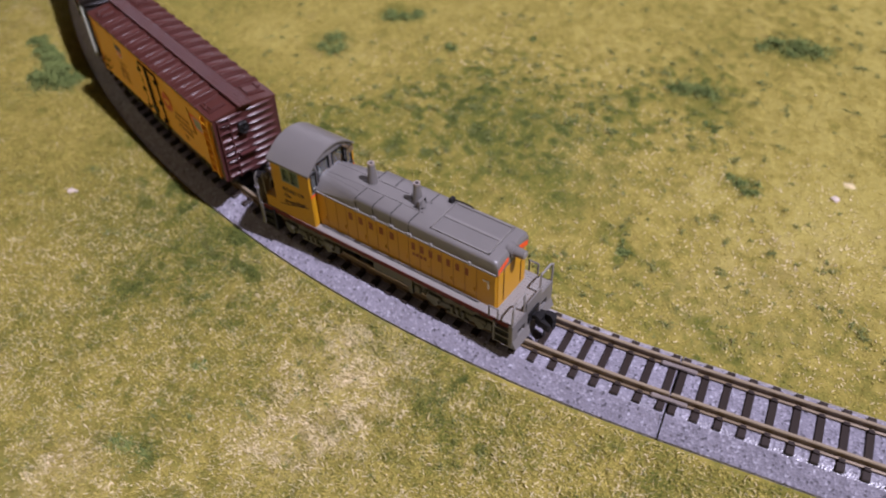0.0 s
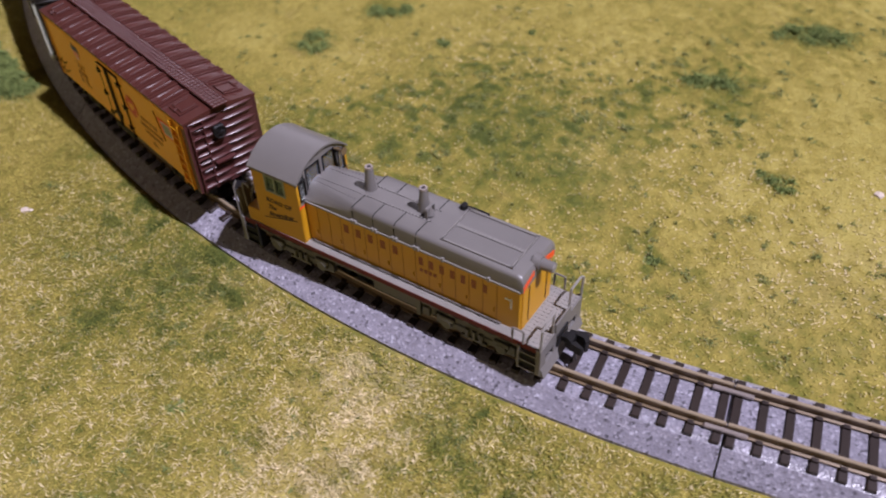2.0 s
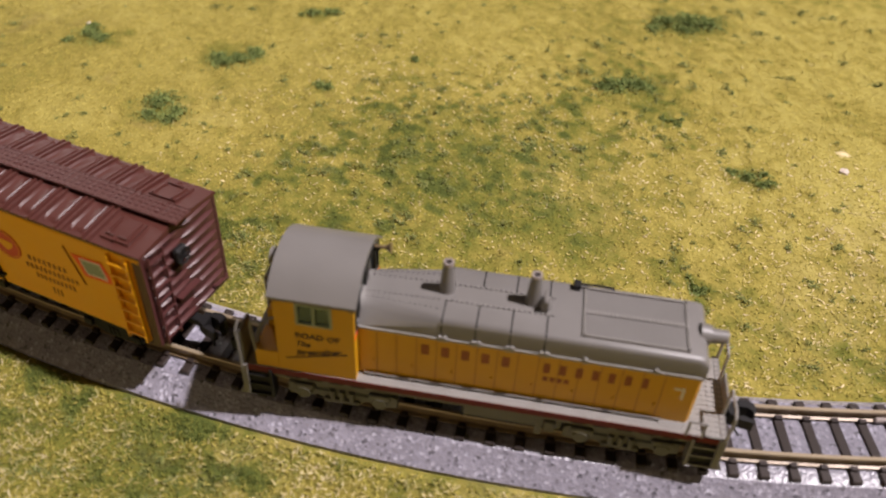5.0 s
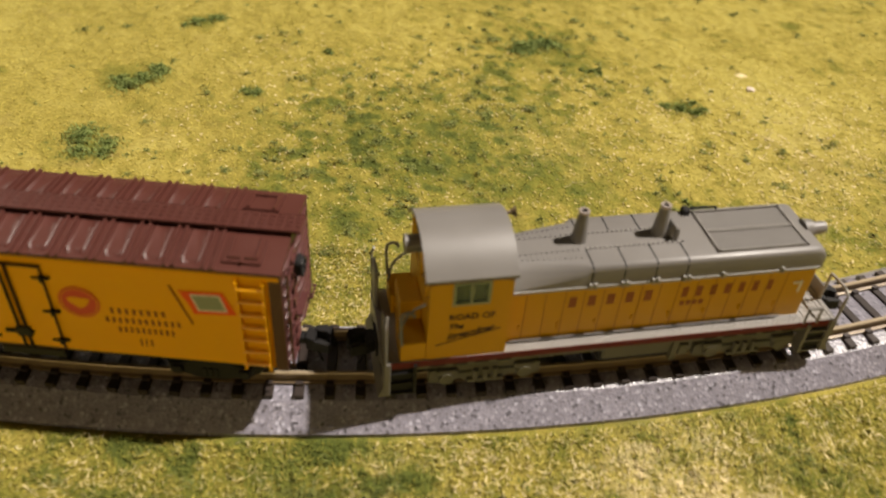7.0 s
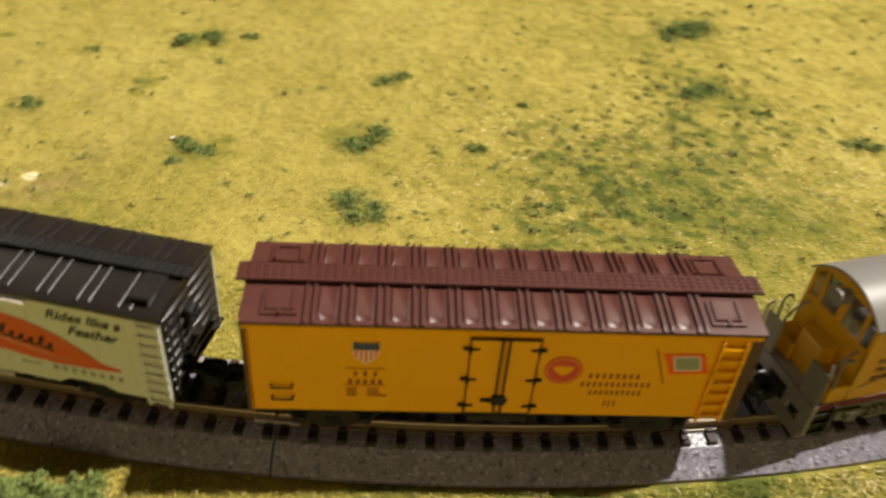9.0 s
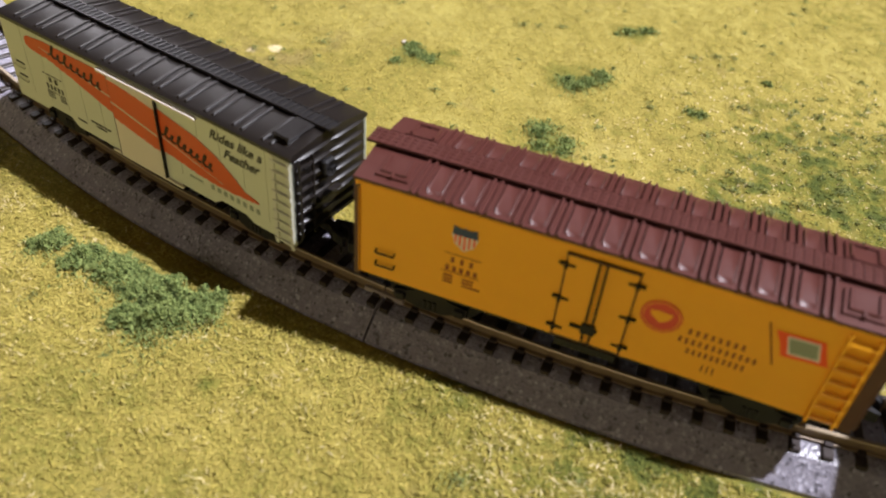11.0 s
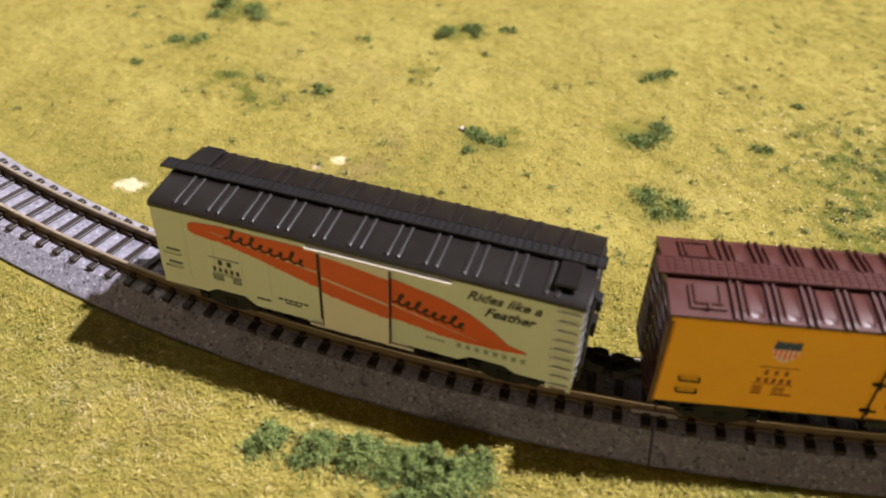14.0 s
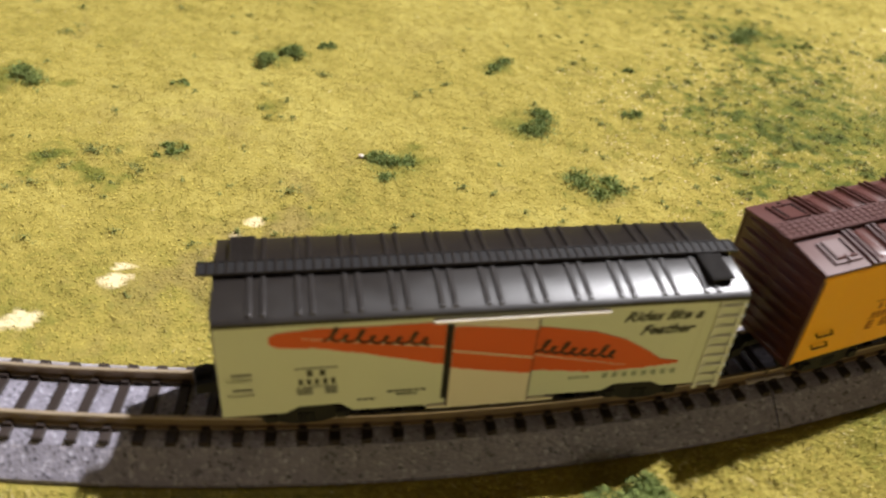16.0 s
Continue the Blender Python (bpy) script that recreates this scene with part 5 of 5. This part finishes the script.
    # front and rear cab walls: yellow below, grey window band above
    for s, x in ((1, cab1), (-1, cab0)):
        a, b = sorted((x - 0.7 * s, x))
        low = part("cab_end", bx(nb(), a, b, -cw + 0.05, cw - 0.05, zw - 0.7, 17.6), M_LYEL, t, "yellow cab end wall")
        bm = bx(nb(), a, b, -cw + 0.05, cw - 0.05, 17.6, 18.9)
        for y in (-7.9, -5.2, 0, 5.2, 7.9):
            k = 0.6 if y == 0 else 0.36
            part("window_post", bx(nb(), a + 0.02, b - 0.02, y - k, y + k, 18.9, min(arch_flat(y) - 0.9, 25.5)), M_GREY if s > 0 else M_LYEL, low)
        top = [(y, arch_flat(y) - 0.1) for y in np.linspace(-cw, cw, 17)]
        bot = [(y, max(18.9, min(25.4, arch_flat(y) - 1.3))) for y in np.linspace(cw, -cw, 17)]
        prism(bm, top + bot, "x", a, b)
        e = part("window_band", bm, M_GREY if s > 0 else M_LYEL, low, smooth=False)
        for y0, y1 in ((-7.55, -5.5), (-4.9, -0.6), (0.6, 4.9), (5.5, 7.55)):
            zt = min(arch_flat(y0), arch_flat(y1)) - 1.0
            o = part("pane", bx(nb(), (a + b) / 2 - 0.05, (a + b) / 2 + 0.05, y0, y1, 18.9, zt), M_CLEAR, low)
            o.visible_shadow = False
            if s > 0:
                f = nb()
                for p, q, u, v in ((y0 - 0.1, y0 + 0.2, 18.8, zt), (y1 - 0.2, y1 + 0.1, 18.8, zt), (y0, y1, 18.8, 19.1), (y0, y1, zt - 0.3, zt)):
                    bx(f, b - 0.1, b + 0.18, p, q, u, v)
                part("window_frame", f, M_BLACK, low)
    part("cab_stripe", bx(nb(), cab1, cab1 + 0.06, -cw + 0.05, cw - 0.05, 17.2, 17.7), M_ORED, t)
    part("cab_interior", bx(bx(nb(), -36.5, -34, -5, 5, zw, 15, 0.4), -30, -26.5, -4, 4, zw, 17, 0.4), M_BLACK, t)
    # slogan on the cab side
    o = part("slogan", lettering("ROAD OF", 1.62, 0, 0.03, "CENTER", 0.05), M_DKBR, t)
    o.matrix_local = pose(-0.0313, (-cw - 0.04) * MM, 0.0160)
    o = part("slogan", lettering("The", 1.5, 0.4, 0.03, "CENTER", 0.05), M_DKBR, t)
    o.matrix_local = pose(-0.0338, (-cw - 0.04) * MM, 0.0141)
    o = part("slogan", lettering("Streamliner", 1.6, 0.5, 0.03, "CENTER", 0.05), M_DKBR, t)
    o.matrix_local = pose(-0.0314, (-cw - 0.04) * MM, 0.0126, 0, -12, 0)
    part("flourish", prism(nb(), [(-36.8, 10.9), (-36.6, 10.7), (-26.6, 13.4), (-26.7, 13.7)], "y", -cw - 0.05, -cw), M_DKBR, t)
    # air horn in front of the cab, headlight behind it
    horn = part("air_horn", cone(cone(nb(), (cab1 + 0.3, 4.5, 25.6), (cab1 + 2.2, 4.5, 25.7), 0.3, 0.34, 10), (cab1 + 2.2, 4.5, 25.7), (cab1 + 3.0, 4.5, 25.75), 0.34, 0.95, 12), M_RAILS, t, "dark bronze air horn", True)
    part("bracket", rod(nb(), [(cab1, 4.5, 24.9), (cab1 + 1.0, 4.5, 25.0), (cab1 + 1.0, 4.5, 25.5)], 0.28), M_BLACK, horn)
    part("rear_headlight", cone(nb(), (cab0 + 0.3, 0, 24.6), (cab0 - 2.6, 0, 24.6), 1.35, 1.5, 14), M_GREY, t, "round grey rear headlight")
    # rear boxes, end sheets, steps
    bm = bx(nb(), back + 2.6, cab0, -cw + 0.1, -2.6, zw - 0.8, 11.6, 0.15)
    bx(bm, back + 2.6, cab0, 2.6, cw - 0.1, zw - 0.8, 11.6, 0.15)
    bx(bm, back + 3.2, cab0, -2.9, 2.9, zw - 0.8, 15.4, 0.15)
    part("battery_box", bm, M_LYEL, t, "yellow box on the rear deck")
    for s in (-1, 1):
        handrail(t, [(back + 2.8, s * 8.2, 11.4), (back + 2.5, s * 8.2, 16.6), (back + 2.6, s * 8.2, 17.5), (back + 3.0, s * 8.2, 18.1), (back + 3.6, s * 8.2, 18.2), (back + 4.3, s * 8.2, 17.9), (back + 4.5, s * 8.2, 17.2)], 0.26, M_GREY)
        handrail(t, [(back + 2.7, s * 6.6, 11.4), (back + 3.0, s * 6.6, 14.2), (back + 3.8, s * 6.5, 15.9), (back + 5.0, s * 6.4, 17.1), (cab0, s * 6.4, 17.9)], 0.24, M_GREY)
    for s, x in ((1, front), (-1, back)):
        a, b = sorted((x - 1.1 * s, x))
        bm = bx(nb(), a, b, -8.9, 8.9, 4.6, zw + 0.1, 0.1)
        bx(bm, a, b, -8.9, -6.4, 0.7, 4.8, 0.1)
        bx(bm, a, b, 6.4, 8.9, 0.7, 4.8, 0.1)
        bx(bm, a, b, -3.4, 3.4, 2.2, 4.8, 0.1)
        prism(bm, [(x - 0.6 * s, 0.5), (x + 0.9 * s, 0.4), (x, 2.6), (x - 0.6 * s, 2.6)], "y", -8.6, 8.6)
        pl = part("pilot", bm, M_GREY, t, "grey end sheet and pilot")
        part("coupler_pocket", bx(nb(), *sorted((x - 0.2 * s, x + 0.35 * s)), -2.2, 2.2, 3.2, 6.4), M_BLACK, pl)
        for q in (-1, 1):
            # black block paints the stair opening's shade; rear steps are blackened with it
            st = part("step_well_shade", bx(nb(), *sorted((x - 4.6 * s, x - 1.0 * s)), *sorted((q * 7.0, q * 8.3)), 1.0, 7.2), M_BLACK, t, "black block painted as the shade in the step opening")
            for z in (1.0, 3.4, 5.6):
                part("step", bx(nb(), *sorted((x - 4.8 * s, x - 0.9 * s)), *sorted((q * 6.8, q * 8.8)), z - 0.3, z + 0.1, 0.05), M_GREY if s > 0 else M_BLACK, st)
            part("step_side", bx(nb(), *sorted((x - 5.2 * s, x - 4.7 * s)), *sorted((q * 6.8, q * 8.9)), 0.7, 7.3), M_GREY if s > 0 else M_BLACK, st)
    # front railings: corner stanchions and end rail
    for q in (-1, 1):
        handrail(t, [(front - 0.3, q * 8.6, 4.0), (front - 0.2, q * 8.6, 13.4), (front - 0.3, q * 7.4, 14.2), (front - 0.4, q * 3.6, 14.0), (front - 0.4, q * 3.4, zw)], 0.26, M_TREAD, "pale grey end railing")
        handrail(t, [(front - 6.4, q * 8.7, zw), (front - 6.4, q * 8.7, 11.2), (front - 4.0, q * 8.7, 11.2), (front - 4.0, q * 8.7, zw)], 0.22, M_GREY)
        bm = bx(nb(), back + 0.2, back + 0.8, *sorted((q * 4.2, q * 8.4)), zw, 15.4, 0.2)
        part("end_sheet", bm, M_GREY, t)
        handrail(t, [(back + 0.4, q * 8.7, 4.0), (back + 0.2, q * 8.8, 16.0), (back + 0.5, q * 8.0, 17.6)], 0.22, M_GREY)
    part("drop_step", bx(nb(), front - 0.2, front + 0.2, -3.2, 3.2, zw, zw + 2.6, 0.1), M_GREY, t)
    # trucks
    # flush black plates stand in for the shade inside the frame slots
    for s in (-1, 1):
        for x in (-36.0, -32.4, -28.8, -25.2, 10.4, 14.0, 17.6, 21.2, 24.8):
            slot = prism(nb(), [(x - 1.3, 6.0), (x - 1.0, 5.75), (x + 1.0, 5.75), (x + 1.3, 6.0), (x + 1.0, 6.25), (x - 1.0, 6.25)], "y", *sorted((s * 8.05, s * 8.15)))
            part("frame_slot_shade", slot, M_BLACK, fr)
    for x in (-28.0, 17.6):
        bm = nb()
        for s in (-1, 1):
            y0, y1 = sorted((s * 6.6, s * 7.7))
            prism(bm, [(x - 9.2, 1.6), (x - 6.6, 1.2), (x - 4.2, 2.0), (x - 2.6, 1.1), (x + 2.6, 1.1), (x + 4.2, 2.0), (x + 6.6, 1.2), (x + 9.2, 1.6), (x + 9.2, 3.8), (x + 7.2, 5.0), (x - 7.2, 5.0), (x - 9.2, 3.8)], "y", y0, y1)
            a, b = sorted((s * 7.7, s * 8.5))
            for k in (-6.4, 6.4):
                cone(bm, (x + k, s * 7.6, 2.9), (x + k, s * 8.6, 2.9), 1.35, 1.2, 12)
                bx(bm, x + k - 1.8, x + k + 1.8, a, b - 0.2 * (s > 0), 3.6, 4.8, 0.2)
            bx(bm, x - 3.0, x + 3.0, *sorted((s * 7.6, s * 8.3)), 1.3, 2.0, 0.1)
            for k in (-1.6, 0, 1.6):
                cone(bm, (x + k, s * 7.9, 1.8), (x + k, s * 7.9, 4.0), 0.5, 0.5, 8)
        bx(bm, x - 2.6, x + 2.6, -6.8, 6.8, 3.0, 5.2)
        tr = part("truck", bm, M_TRK, t, "dull grey locomotive truck")
        for s in (-1, 1):
            for k in (-3.6, 3.6):
                # slot shade painted the same way on the truck side frames
                part("frame_slot_shade", bx(nb(), x + k - 1.4, x + k + 1.4, *sorted((s * 7.6, s * 7.75)), 3.2, 3.8), M_BLACK, tr)
        for k in (-6.4, 6.4):
            wheelset(tr, x + k, M_BLACK)
    part("fuel_tank", bx(cone(nb(), (-6.5, -5.6, 4.0), (4.5, -5.6, 4.0), 1.7, 1.7, 12), -8.5, 6.2, -7.2, 7.2, 1.6, 5.4, 0.5), M_BLACK, t)
    part("tank_bracket", bx(bx(nb(), 3.8, 4.8, -8.4, -7.0, 1.8, 6.6), 5.2, 7.0, -8.3, -6.8, 2.6, 5.0, 0.2), M_TRK, t)
    coupler(t, front + 2.6, 1)
    coupler(t, back - 1.6, -1)


refrigerator_car()
boxcar()
locomotive()

# ---- track ----
BED = [(-12.3, -1.5), (-12.3, 1.7), (-11.9, 2.1), (-8.4, 5.4), (-7.3, 5.75), (-5.9, 5.98), (5.9, 5.98), (7.3, 5.75), (8.4, 5.4), (11.9, 2.1), (12.3, 1.7), (12.3, -1.5)]


def sweep(path, prof):
    """Draw a profile (out, z) along stations given as functions of the offset."""
    rings = [[(*st(o), z) for o, z in prof] for st in path]
    return loft(nb(), rings)


def station_curve(a):
    return lambda o: on_track(a, o)


def station_straight(s):
    x, y = on_track(JOINTS[0])
    a = radians(JOINTS[0])
    tx, ty, nx, ny = -math.sin(a), -math.cos(a), -math.cos(a), math.sin(a)
    return lambda o: (x + tx * s + nx * o, y + ty * s + ny * o)


def track_section(stations):
    """Roadbed and two rails with bright tops of one section."""
    t = thing("track_section", "track section with grey moulded ballast roadbed, brown ties and brass rails", "model track", pose(0, 0, 0), "track sections")
    part("roadbed", sweep(stations, BED), M_BALLAST, t, "speckled grey ballast roadbed")
    for o in (-4.85, 4.85):
        prof = [(o - 0.75, 6.3), (o + 0.75, 6.3), (o + 0.75, 6.6), (o + 0.22, 6.8), (o + 0.22, 7.8), (o + 0.42, 8.0), (o + 0.42, 8.3), (o - 0.42, 8.3), (o - 0.42, 8.0), (o - 0.22, 7.8), (o - 0.22, 6.8), (o - 0.75, 6.6)]
        r = part("rail", sweep(stations, prof), M_RAILS, t, "dull brass rail")
        part("rail_head", sweep(stations, [(o - 0.40, 8.3), (o - 0.30, 8.5), (o + 0.30, 8.5), (o + 0.40, 8.3)]), M_RAILT, r, "bright worn rail top")
    return t


TIE = nb()
bx(TIE, -0.85, 0.85, -8.2, 8.2, 4.2, 6.4, 0.14)
for q in (-4.85, 4.85):
    for e in (-1, 1):
        bx(TIE, -0.6, 0.6, q + e * 0.95 - 0.4, q + e * 0.95 + 0.4, 6.2, 6.95)
tie_first = part("tie", TIE, M_TIE)
TIE_MESH = tie_first.data
bpy.data.objects.remove(tie_first)
JOINER = bx(nb(), -4.0, 4.0, -1.05, 1.05, 6.35, 7.3, 0.25)
joiner_first = part("rail_joiner", JOINER, M_JOIN)
JOINER_MESH = joiner_first.data
bpy.data.objects.remove(joiner_first)


def lay_tie(parent, x, y, a, mesh=None, name="tie"):
    o = new(name, mesh or TIE_MESH)
    o.parent = parent
    o.matrix_local = pose(x * MM, y * MM, 0, 0, 0, -(90 + a))


for k in range(3):
    a0, a1 = JOINTS[k] + 0.03, JOINTS[k + 1] - 0.03
    sec = track_section([station_curve(a0 + (a1 - a0) * i / 40) for i in range(41)])
    for i in range(41):
        a = a0 + 0.17 + i * (a1 - a0 - 0.34) / 40
        x, y = on_track(a)
        lay_tie(sec, x, y, a)
    for o in (-4.85, 4.85):
        lay_tie(sec, *on_track(JOINTS[k], o), JOINTS[k], JOINER_MESH, "rail_joiner")
sec = track_section([station_straight(0.2), station_straight(186.0)])
for i in range(38):
    x, y = station_straight(1.2 + i * 4.87)(0)
    lay_tie(sec, x, y, JOINTS[0])
